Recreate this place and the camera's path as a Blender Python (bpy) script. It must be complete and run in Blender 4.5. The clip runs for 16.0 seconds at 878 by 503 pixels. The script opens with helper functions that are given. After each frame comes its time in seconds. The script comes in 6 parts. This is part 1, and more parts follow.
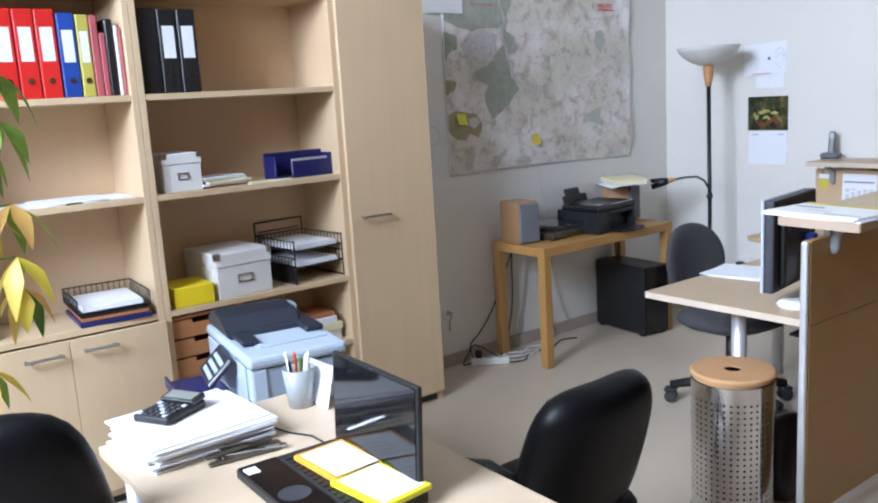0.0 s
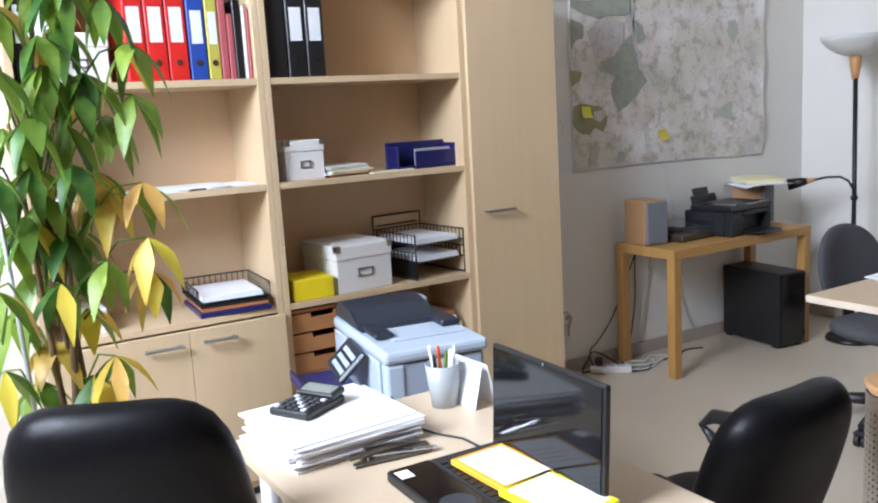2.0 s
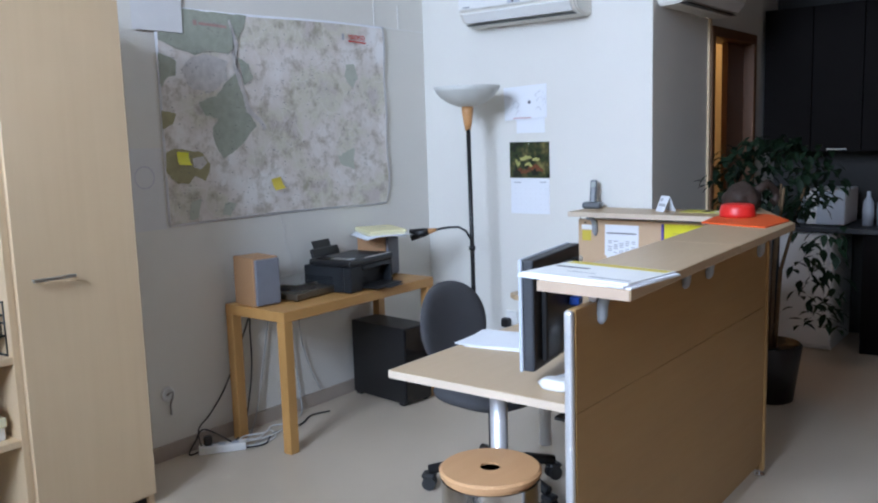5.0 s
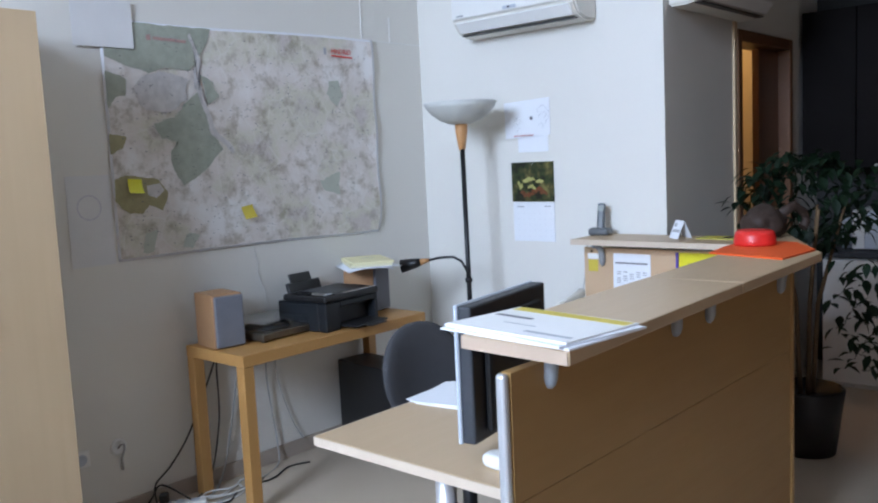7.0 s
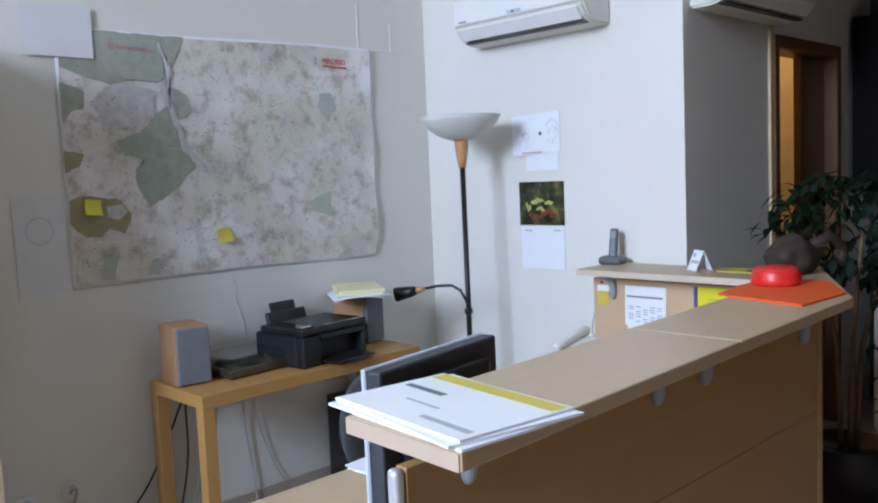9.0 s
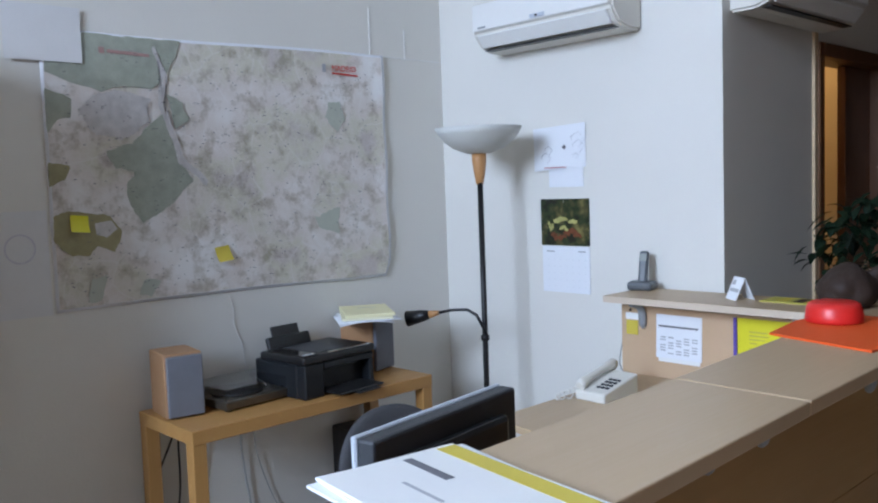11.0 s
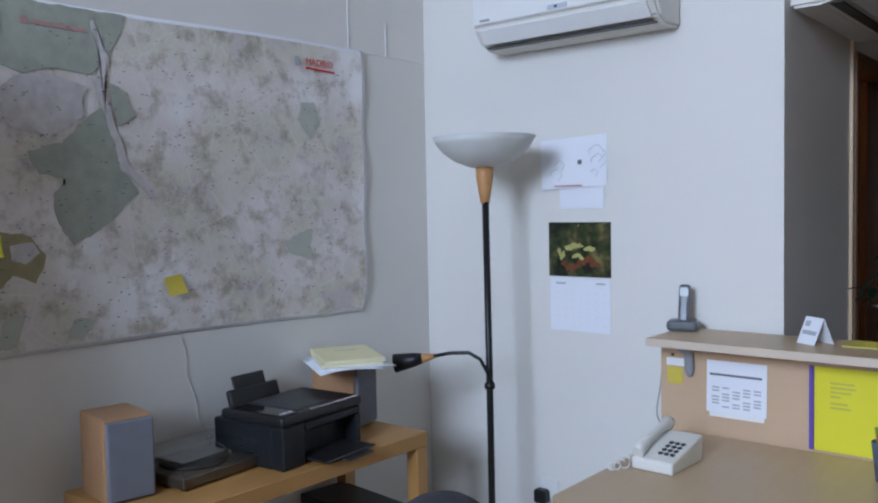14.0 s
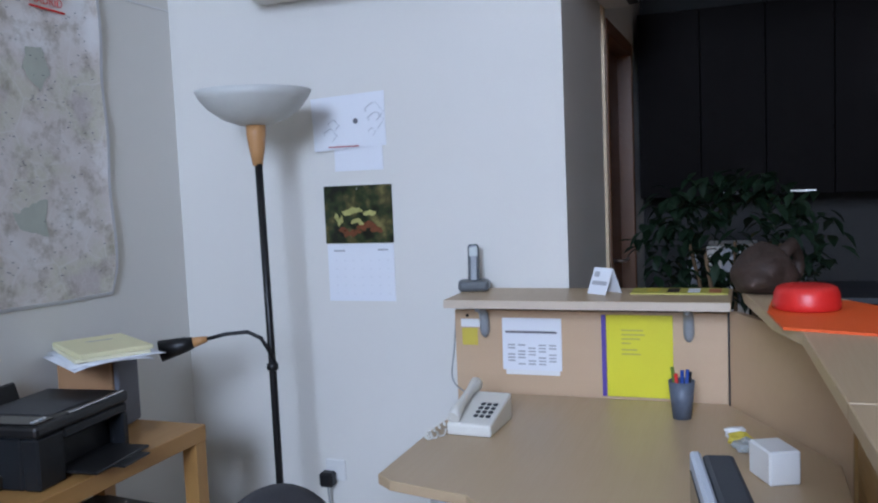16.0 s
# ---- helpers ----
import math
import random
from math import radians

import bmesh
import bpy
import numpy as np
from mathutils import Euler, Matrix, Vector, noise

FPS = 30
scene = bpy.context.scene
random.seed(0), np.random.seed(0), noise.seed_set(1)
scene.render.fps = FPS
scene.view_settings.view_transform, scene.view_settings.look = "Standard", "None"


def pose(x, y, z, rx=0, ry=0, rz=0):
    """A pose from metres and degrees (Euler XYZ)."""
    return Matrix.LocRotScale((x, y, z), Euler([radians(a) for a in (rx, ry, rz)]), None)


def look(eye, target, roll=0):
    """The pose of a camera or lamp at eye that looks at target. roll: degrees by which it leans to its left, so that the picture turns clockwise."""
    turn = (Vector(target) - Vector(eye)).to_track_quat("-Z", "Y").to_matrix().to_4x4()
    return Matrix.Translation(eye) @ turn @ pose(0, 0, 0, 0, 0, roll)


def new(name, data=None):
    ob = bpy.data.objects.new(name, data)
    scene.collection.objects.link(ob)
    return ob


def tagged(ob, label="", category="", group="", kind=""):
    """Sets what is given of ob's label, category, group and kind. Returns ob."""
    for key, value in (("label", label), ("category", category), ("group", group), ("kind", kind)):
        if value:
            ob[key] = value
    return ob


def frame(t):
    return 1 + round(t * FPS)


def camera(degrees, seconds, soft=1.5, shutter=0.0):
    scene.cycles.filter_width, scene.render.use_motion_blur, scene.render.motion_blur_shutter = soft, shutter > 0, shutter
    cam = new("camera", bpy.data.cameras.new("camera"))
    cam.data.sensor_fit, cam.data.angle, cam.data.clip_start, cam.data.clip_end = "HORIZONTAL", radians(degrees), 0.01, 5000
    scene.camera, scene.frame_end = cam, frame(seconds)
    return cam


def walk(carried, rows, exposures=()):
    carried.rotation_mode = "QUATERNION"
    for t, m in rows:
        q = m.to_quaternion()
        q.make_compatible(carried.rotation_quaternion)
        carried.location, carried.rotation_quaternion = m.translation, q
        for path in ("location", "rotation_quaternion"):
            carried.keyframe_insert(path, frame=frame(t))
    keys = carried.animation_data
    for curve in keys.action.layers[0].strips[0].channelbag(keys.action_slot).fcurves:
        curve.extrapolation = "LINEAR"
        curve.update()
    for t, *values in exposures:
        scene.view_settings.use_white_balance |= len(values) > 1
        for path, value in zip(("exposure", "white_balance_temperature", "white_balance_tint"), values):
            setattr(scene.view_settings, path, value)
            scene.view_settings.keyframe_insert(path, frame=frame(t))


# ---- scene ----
cam = camera(55.3, 16.0, soft=2.1)
PATH = [
    (0, (0.035, 0.143, 1.522), (1.219, 1.714, 1.162), -3.4),
    (0.5, (0.014, 0.218, 1.51), (1.154, 1.822, 1.152), -3.5),
    (1, (0.0, 0.258, 1.457), (1.084, 1.905, 1.12), -4.0),
    (1.5, (-0.018, 0.358, 1.484), (1.018, 2.032, 1.133), -3.3),
    (2, (0.006, 0.408, 1.436), (1.025, 2.098, 1.111), -3.3),
    (2.5, (0.07, 0.39, 1.443), (1.129, 2.055, 1.118), -3.2),
    (3, (0.177, 0.361, 1.447), (1.347, 1.952, 1.128), -3.4),
    (3.5, (0.279, 0.393, 1.449), (1.588, 1.874, 1.141), -2.6),
    (4, (0.413, 0.423, 1.441), (1.841, 1.793, 1.149), -2.2),
    (4.5, (0.532, 0.456, 1.448), (2.046, 1.732, 1.167), -1.8),
    (5, (0.652, 0.475, 1.466), (2.212, 1.696, 1.192), -1.8),
    (7.5, (1.352, 0.524, 1.439), (2.809, 1.88, 1.234), -2.9),
    (8, (1.48, 0.546, 1.473), (2.912, 1.927, 1.264), -2.8),
    (8.5, (1.584, 0.542, 1.461), (2.993, 1.949, 1.271), -2.7),
    (9, (1.692, 0.552, 1.46), (3.083, 1.978, 1.281), -2.5),
    (11.5, (1.937, 0.84, 1.486), (3.293, 2.303, 1.342), -1.9),
    (12, (1.99, 0.957, 1.478), (3.343, 2.425, 1.36), -1.7),
    (12.5, (2.043, 1.064, 1.476), (3.392, 2.538, 1.394), -1.5),
    (13, (2.065, 1.2, 1.494), (3.451, 2.64, 1.427), -1.1),
    (13.5, (2.08, 1.309, 1.48), (3.521, 2.694, 1.413), -1.0),
    (14, (2.06, 1.428, 1.476), (3.59, 2.712, 1.373), -1.1),
    (14.5, (2.043, 1.542, 1.462), (3.67, 2.696, 1.32), -1.3),
    (15, (2.065, 1.618, 1.446), (3.778, 2.635, 1.278), -1.5),
    (15.5, (2.075, 1.699, 1.408), (3.878, 2.549, 1.254), -1.7),
    (16, (2.119, 1.752, 1.409), (3.988, 2.446, 1.246), -2.4),
]
walk(cam, [(t, look(eye, target, roll)) for t, eye, target, roll in PATH],
     exposures=[(0, 0.2, 6000, 15), (1, 0.2, 5950, 14), (1.6, 0.2, 6350, 16), (2.2, 0.2, 6350, 16), (3, 0.15, 5800, 12), (3.5, 0.1, 5850, 12), (5, 0.15, 5700, 13), (9, 0.1, 5750, 13), (12, -0.1, 5650, 13), (13, -0.22, 5650, 14), (16, -0.28, 5600, 16)])

# ---- world, sun and window light ----
world = bpy.data.worlds.new("sky")
scene.world = world
world.use_nodes = True
wn = world.node_tree.nodes
sky = wn.new("ShaderNodeTexSky")
sky.sky_type, sky.sun_disc = "NISHITA", False
sky.sun_elevation, sky.sun_rotation = radians(35), radians(200)
wn["Background"].inputs["Strength"].default_value = 0.12
world.node_tree.links.new(sky.outputs["Color"], wn["Background"].inputs["Color"])


def area_light(name, m, w, h, watts, colour):
    lamp = bpy.data.lights.new(name, "AREA")
    lamp.shape, lamp.size, lamp.size_y, lamp.energy, lamp.color = "RECTANGLE", w, h, watts, colour
    ob = new(name, lamp)
    ob.matrix_world = m
    return ob


WX, EX, NY, SY, CZ = -2.2, 4.84, 3.825, -0.95, 4.1   # west, east, north, south walls, ceiling
WIN = (0.7, 2.6, 2.1, 4.05)                        # west window: y0, y1, z0, z1
# daylight through the window, falling inwards and down from the sky
wyc = (WIN[0] + WIN[1]) / 2
pane_light = area_light("window_light", look((WX + 0.03, wyc, (WIN[2] + WIN[3]) / 2), (3.0, wyc - 0.3, 0.3)), WIN[1] - WIN[0] - 0.25, WIN[3] - WIN[2] - 0.15, 240, (0.76, 0.87, 1.0))
pane_light.data.spread = radians(140)


# ---- materials ----
def nodes_of(name):
    m = bpy.data.materials.new(name)
    m.use_nodes = True
    return m, m.node_tree.nodes, m.node_tree.links, m.node_tree.nodes["Principled BSDF"]


def plain(name, colour, rough=0.5, metal=0.0, vary=0.08, scale=6.0, fine=90.0, bump=0.05, coat=0.0, trans=0.0):
    """A surface with broad stains and fine grain."""
    m, n, l, b = nodes_of(name)
    tc = n.new("ShaderNodeTexCoord")
    broad, small = n.new("ShaderNodeTexNoise"), n.new("ShaderNodeTexNoise")
    broad.inputs["Scale"].default_value, small.inputs["Scale"].default_value = scale, fine
    broad.inputs["Detail"].default_value, small.inputs["Detail"].default_value = 4, 3
    l.new(tc.outputs["Object"], broad.inputs["Vector"]), l.new(tc.outputs["Object"], small.inputs["Vector"])
    mix = n.new("ShaderNodeMix")
    mix.data_type = "RGBA"
    lo, hi = [max(0, c * (1 - vary)) for c in colour], [min(1, c * (1 + vary)) for c in colour]
    mix.inputs[6].default_value, mix.inputs[7].default_value = (*lo, 1), (*hi, 1)
    add = n.new("ShaderNodeMath")
    add.operation = "MULTIPLY_ADD"
    add.inputs[1].default_value, add.inputs[2].default_value = 0.35, 0.32
    l.new(small.outputs["Fac"], add.inputs[0])
    av = n.new("ShaderNodeMath")
    av.operation = "MULTIPLY"
    l.new(add.outputs[0], av.inputs[0])
    sc = n.new("ShaderNodeMath")
    sc.operation, sc.inputs[1].default_value = "MULTIPLY", 2.0
    l.new(broad.outputs["Fac"], sc.inputs[0]), l.new(sc.outputs[0], av.inputs[1])
    l.new(av.outputs[0], mix.inputs["Factor"])
    l.new(mix.outputs[2], b.inputs["Base Color"])
    rr = n.new("ShaderNodeMapRange")
    rr.inputs["To Min"].default_value, rr.inputs["To Max"].default_value = max(0.03, rough - 0.08), min(1, rough + 0.08)
    l.new(broad.outputs["Fac"], rr.inputs["Value"]), l.new(rr.outputs["Result"], b.inputs["Roughness"])
    b.inputs["Metallic"].default_value, b.inputs["Coat Weight"].default_value = metal, coat
    b.inputs["Transmission Weight"].default_value = trans
    if bump:
        bp = n.new("ShaderNodeBump")
        bp.inputs["Strength"].default_value, bp.inputs["Distance"].default_value = bump, 0.004
        l.new(small.outputs["Fac"], bp.inputs["Height"]), l.new(bp.outputs["Normal"], b.inputs["Normal"])
    return m


def wood(name, colour, dark, rough=0.42, axis="X", grain=1.0, amount=0.5, gloss=0.5):
    """Veneer: long streaks along one axis, pores, and slow drift of tone from board to board."""
    m, n, l, b = nodes_of(name)
    tc, mp = n.new("ShaderNodeTexCoord"), n.new("ShaderNodeMapping")
    s = {"X": (1.5, 30, 30), "Y": (30, 1.5, 30), "Z": (30, 30, 1.5)}[axis]
    mp.inputs["Scale"].default_value = [v * grain for v in s]
    l.new(tc.outputs["Object"], mp.inputs["Vector"])
    st, fi, br = (n.new("ShaderNodeTexNoise") for _ in range(3))
    st.inputs["Scale"].default_value, fi.inputs["Scale"].default_value, br.inputs["Scale"].default_value = 1.0, 6.0, 2.5
    st.inputs["Detail"].default_value = 5
    l.new(mp.outputs["Vector"], st.inputs["Vector"]), l.new(mp.outputs["Vector"], fi.inputs["Vector"])
    l.new(tc.outputs["Object"], br.inputs["Vector"])
    info = n.new("ShaderNodeObjectInfo")
    a1, a2 = n.new("ShaderNodeMath"), n.new("ShaderNodeMath")
    a1.operation = a2.operation = "MULTIPLY_ADD"
    a1.inputs[1].default_value = amount
    l.new(st.outputs["Fac"], a1.inputs[0])
    l.new(br.outputs["Fac"], a2.inputs[0])
    a2.inputs[1].default_value = 0.35
    l.new(a2.outputs[0], a1.inputs[2])
    a3 = n.new("ShaderNodeMath")
    a3.operation, a3.inputs[1].default_value, a3.inputs[2].default_value = "MULTIPLY_ADD", 0.12, -0.12
    l.new(info.outputs["Random"], a3.inputs[0]), l.new(a3.outputs[0], a2.inputs[2])
    mix = n.new("ShaderNodeMix")
    mix.data_type = "RGBA"
    mix.inputs[6].default_value, mix.inputs[7].default_value = (*dark, 1), (*colour, 1)
    l.new(a1.outputs[0], mix.inputs["Factor"])
    l.new(mix.outputs[2], b.inputs["Base Color"])
    rr = n.new("ShaderNodeMapRange")
    rr.inputs["To Min"].default_value, rr.inputs["To Max"].default_value = rough - 0.07, rough + 0.1
    l.new(fi.outputs["Fac"], rr.inputs["Value"]), l.new(rr.outputs["Result"], b.inputs["Roughness"])
    bp = n.new("ShaderNodeBump")
    b.inputs["Specular IOR Level"].default_value = gloss
    bp.inputs["Strength"].default_value, bp.inputs["Distance"].default_value = 0.06, 0.002
    l.new(fi.outputs["Fac"], bp.inputs["Height"]), l.new(bp.outputs["Normal"], b.inputs["Normal"])
    return m


def glass(name, tint=(1, 1, 1), rough=0.0):
    m, n, l, b = nodes_of(name)
    b.inputs["Base Color"].default_value, b.inputs["Roughness"].default_value = (*tint, 1), rough
    b.inputs["Transmission Weight"].default_value, b.inputs["IOR"].default_value = 1.0, 1.45
    return m


def leafy(name, a, c, rough=0.4):
    """Leaf: tone drifts from leaf to leaf, light passes through."""
    m, n, l, b = nodes_of(name)
    geo, info, ramp = n.new("ShaderNodeNewGeometry"), n.new("ShaderNodeObjectInfo"), n.new("ShaderNodeMix")
    ramp.data_type = "RGBA"
    ramp.inputs[6].default_value, ramp.inputs[7].default_value = (*a, 1), (*c, 1)
    tc, blot = n.new("ShaderNodeTexCoord"), n.new("ShaderNodeTexNoise")
    blot.inputs["Scale"].default_value = 28
    l.new(tc.outputs["Object"], blot.inputs["Vector"])
    s1, s2, s3 = (n.new("ShaderNodeMath") for _ in range(3))
    s1.operation, s2.operation, s3.operation = "ADD", "FRACT", "MULTIPLY_ADD"
    l.new(geo.outputs["Random Per Island"], s1.inputs[0]), l.new(info.outputs["Random"], s1.inputs[1])
    l.new(s1.outputs[0], s2.inputs[0])
    s3.inputs[1].default_value = 0.7
    l.new(blot.outputs["Fac"], s3.inputs[0]), l.new(s2.outputs[0], s3.inputs[2])
    sm = n.new("ShaderNodeMath")
    sm.operation, sm.inputs[1].default_value = "SUBTRACT", 0.35
    l.new(s3.outputs[0], sm.inputs[0])
    l.new(sm.outputs[0], ramp.inputs["Factor"])
    l.new(ramp.outputs[2], b.inputs["Base Color"])
    b.inputs["Roughness"].default_value = rough
    tl, add = n.new("ShaderNodeBsdfTranslucent"), n.new("ShaderNodeMixShader")
    add.inputs["Fac"].default_value = 0.4
    l.new(ramp.outputs[2], tl.inputs["Color"])
    l.new(b.outputs[0], add.inputs[1]), l.new(tl.outputs[0], add.inputs[2])
    l.new(add.outputs[0], n["Material Output"].inputs["Surface"])
    return m


M_WALL = plain("wall_paint", (0.735, 0.72, 0.67), 0.75, vary=0.035, scale=1.5, fine=140, bump=0.12)
M_CEIL = plain("ceiling_paint", (0.78, 0.78, 0.76), 0.8, vary=0.03, scale=1.2)
M_FLOOR = plain("terrazzo", (0.54, 0.46, 0.36), 0.34, vary=0.10, scale=2.2, fine=160, bump=0.02)
# End wall: base colour and specular cut to carry the passage's dimness.
M_SPLASH = plain("dimmed_splashback", (0.03, 0.029, 0.028), 0.5, vary=0.1, scale=5)
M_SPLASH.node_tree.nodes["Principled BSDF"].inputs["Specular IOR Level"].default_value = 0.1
M_BASE = plain("skirting_stone", (0.42, 0.36, 0.30), 0.4, vary=0.12, scale=8)
M_MAPLE_V = wood("maple_upright", (0.74, 0.575, 0.37), (0.61, 0.45, 0.27), axis="Z")
M_MAPLE_H = wood("maple_board", (0.74, 0.575, 0.37), (0.61, 0.45, 0.27), axis="X")
M_BACK = wood("maple_back_panel", (0.78, 0.60, 0.41), (0.68, 0.50, 0.32), axis="Z")
M_DESK = wood("desk_maple", (0.62, 0.50, 0.36), (0.52, 0.40, 0.27), axis="X", rough=0.38)
M_DESKR = wood("reception_maple", (0.56, 0.42, 0.27), (0.46, 0.33, 0.19), axis="X", rough=0.38)
M_EDGE = plain("desk_edge", (0.60, 0.50, 0.39), 0.5)
M_EDGEC = plain("counter_edge", (0.46, 0.35, 0.26), 0.5)
# One panel wood in two tones: lit inner faces, shaded outward face.
M_SCREEN = wood("panel_wood_lit", (0.62, 0.45, 0.29), (0.53, 0.37, 0.23), axis="Y")
M_PANEL = wood("panel_wood_shaded", (0.43, 0.272, 0.105), (0.34, 0.20, 0.07), axis="X", gloss=0.3)
M_OAK = wood("oak_table", (0.50, 0.28, 0.09), (0.39, 0.20, 0.058), axis="X", amount=0.8)
M_OAK_V = wood("oak_table_leg", (0.50, 0.28, 0.09), (0.39, 0.20, 0.058), axis="Z", amount=0.8)
M_PINE = wood("drawer_pine", (0.50, 0.24, 0.10), (0.38, 0.16, 0.06), axis="X", amount=0.9)
M_SPK = wood("speaker_beech", (0.44, 0.26, 0.13), (0.35, 0.19, 0.09), axis="Z")
M_BROWN = wood("dark_door_wood", (0.16, 0.07, 0.025), (0.09, 0.035, 0.012), axis="Z", amount=0.8)
# Wenge sunk below its own dark tone, with the passage's shade in it.
M_WENGE = wood("wenge_dimmed", (0.006, 0.0045, 0.004), (0.004, 0.003, 0.003), rough=0.6, axis="Z", gloss=0.06)
M_LIDWOOD = wood("bin_lid_wood", (0.60, 0.36, 0.18), (0.50, 0.28, 0.13), axis="X")
M_CONE = wood("lamp_cone_wood", (0.58, 0.32, 0.13), (0.48, 0.24, 0.09), axis="Z")
M_STEEL = plain("chrome_steel", (0.72, 0.72, 0.73), 0.16, 1.0, vary=0.05, bump=0)
M_ALU = plain("brushed_aluminium", (0.74, 0.75, 0.77), 0.4, 0.6, vary=0.06, bump=0.02)
M_HANDLE = plain("satin_handle", (0.50, 0.49, 0.47), 0.35, 1.0, vary=0.05, bump=0)
M_BLACK = plain("black_plastic", (0.011, 0.011, 0.012), 0.42, vary=0.2, bump=0.05)
M_GLOSSB = plain("gloss_black", (0.006, 0.006, 0.007), 0.04, vary=0.1, bump=0)
M_LEATHER = plain("black_leather", (0.004, 0.004, 0.005), 0.38, vary=0.2, scale=9, fine=160, bump=0.12)
M_LEATHER.node_tree.nodes["Principled BSDF"].inputs["Specular IOR Level"].default_value = 0.14
M_FABRIC = plain("grey_fabric", (0.055, 0.055, 0.06), 0.9, vary=0.2, scale=14, fine=260, bump=0.4)
M_METALB = plain("black_metal", (0.014, 0.014, 0.015), 0.4, 0.3, vary=0.1, bump=0.03)
M_DGREY = plain("dark_grey_plastic", (0.035, 0.038, 0.045), 0.5, vary=0.1)
M_GREY = plain("grey_plastic", (0.28, 0.30, 0.32), 0.5, vary=0.07)
M_GRILLE = plain("speaker_cloth", (0.17, 0.175, 0.20), 0.8, vary=0.12, scale=20, fine=260, bump=0.3)
M_GREYB = plain("blue_grey_plastic", (0.30, 0.35, 0.42), 0.5, vary=0.05)
M_DBLUE = plain("dark_blue_plastic", (0.013, 0.018, 0.030), 0.4, vary=0.1)
M_LGREY = plain("light_grey_plastic", (0.50, 0.54, 0.60), 0.45, vary=0.05)
M_PRBLUE = plain("pale_blue_casing", (0.40, 0.47, 0.55), 0.45, vary=0.05)
M_WHITE = plain("white_plastic", (0.78, 0.78, 0.76), 0.4, vary=0.03)
M_CREAM = plain("cream_plastic", (0.72, 0.70, 0.64), 0.4, vary=0.04)
M_PAPER = plain("white_paper", (0.80, 0.82, 0.86), 0.8, vary=0.02, bump=0.03)
M_PAPERY = plain("cream_paper", (0.78, 0.74, 0.52), 0.8, vary=0.05, bump=0.03)
M_INK = plain("grey_ink", (0.16, 0.16, 0.18), 0.8, vary=0.15)
M_INKL = plain("pale_ink", (0.42, 0.43, 0.46), 0.8, vary=0.15)
M_CARD = plain("white_card", (0.80, 0.80, 0.79), 0.55, vary=0.03)
M_RED = plain("red_plastic", (0.62, 0.02, 0.015), 0.4, vary=0.12)
M_ORANGE = plain("orange_card", (0.75, 0.10, 0.01), 0.5, vary=0.08)
M_BLUE = plain("blue_card", (0.015, 0.06, 0.32), 0.45, vary=0.1)
M_NAVY = plain("navy_plastic", (0.012, 0.014, 0.10), 0.35, vary=0.15)
M_YELLOW = plain("yellow_card", (0.80, 0.62, 0.01), 0.5, vary=0.06)
M_YGREEN = plain("yellow_folder", (0.72, 0.68, 0.02), 0.35, vary=0.05)
M_OLIVE = plain("olive_card", (0.50, 0.45, 0.08), 0.5, vary=0.08)
M_PINK = plain("faded_red_card", (0.45, 0.10, 0.11), 0.6, vary=0.12)
M_AMBER = plain("amber_booklet", (0.80, 0.36, 0.03), 0.45, vary=0.08)
M_STRAW = plain("mustard_card", (0.62, 0.50, 0.06), 0.55, vary=0.08)
M_PURPLE = plain("purple_binding", (0.10, 0.06, 0.35), 0.5, vary=0.1)
M_BROWNB = plain("brown_basket", (0.030, 0.015, 0.009), 0.7, vary=0.3, scale=30, bump=0.5)
M_TERRA = plain("terracotta", (0.40, 0.15, 0.06), 0.7, vary=0.15)
M_SOIL = plain("soil", (0.03, 0.02, 0.012), 0.95, vary=0.4, scale=40, bump=0.8)
M_BARK = plain("bark", (0.16, 0.10, 0.05), 0.85, vary=0.3, scale=25, bump=0.6)
M_CABLE = plain("black_cable", (0.015, 0.015, 0.016), 0.5, vary=0.1, bump=0)
M_CABLEG = plain("grey_cable", (0.35, 0.35, 0.34), 0.5, vary=0.1, bump=0)
M_CLEAR = glass("clear_glass")
M_SMOKE = glass("smoked_plastic", (0.80, 0.82, 0.82), 0.04)
M_CUP = plain("translucent_plastic", (0.72, 0.78, 0.80), 0.25, vary=0.03, bump=0, trans=0.55)
M_SHADE = plain("frosted_shade", (0.62, 0.63, 0.60), 0.5, vary=0.04, scale=3, bump=0, trans=0.0)
M_LEAF = leafy("leaf_green", (0.040, 0.14, 0.022), (0.30, 0.44, 0.06))
M_LEAFY = leafy("leaf_yellow", (0.72, 0.62, 0.06), (0.76, 0.44, 0.14))
# Dark green leaves, lowered further so the colour holds the passage's shade.
M_LEAFD = leafy("leaf_dimmed", (0.004, 0.016, 0.006), (0.011, 0.034, 0.012), 0.6)
M_FILM = plain("dark_steel", (0.16, 0.14, 0.11), 0.35, 0.8, vary=0.25, scale=30, bump=0.05)
M_LCD = plain("lcd_grey", (0.20, 0.22, 0.20), 0.25, vary=0.05, bump=0)


# ---- mesh helpers ----
def box(bm, x0, y0, z0, x1, y1, z1, bev=0.0, seg=1, m=None):
    at = Matrix.Translation(((x0 + x1) / 2, (y0 + y1) / 2, (z0 + z1) / 2)) @ Matrix.Diagonal((abs(x1 - x0), abs(y1 - y0), abs(z1 - z0), 1))
    made = bmesh.ops.create_cube(bm, size=1, matrix=(m @ at) if m else at)
    if bev:
        edges = list({e for v in made["verts"] for e in v.link_edges})
        bmesh.ops.bevel(bm, geom=edges, offset=bev, segments=seg, affect="EDGES", profile=0.5)
    return bm


def boxes(*rows, bev=0.0, seg=1):
    bm = bmesh.new()
    for r in rows:
        box(bm, *r, bev=bev, seg=seg)
    return bm


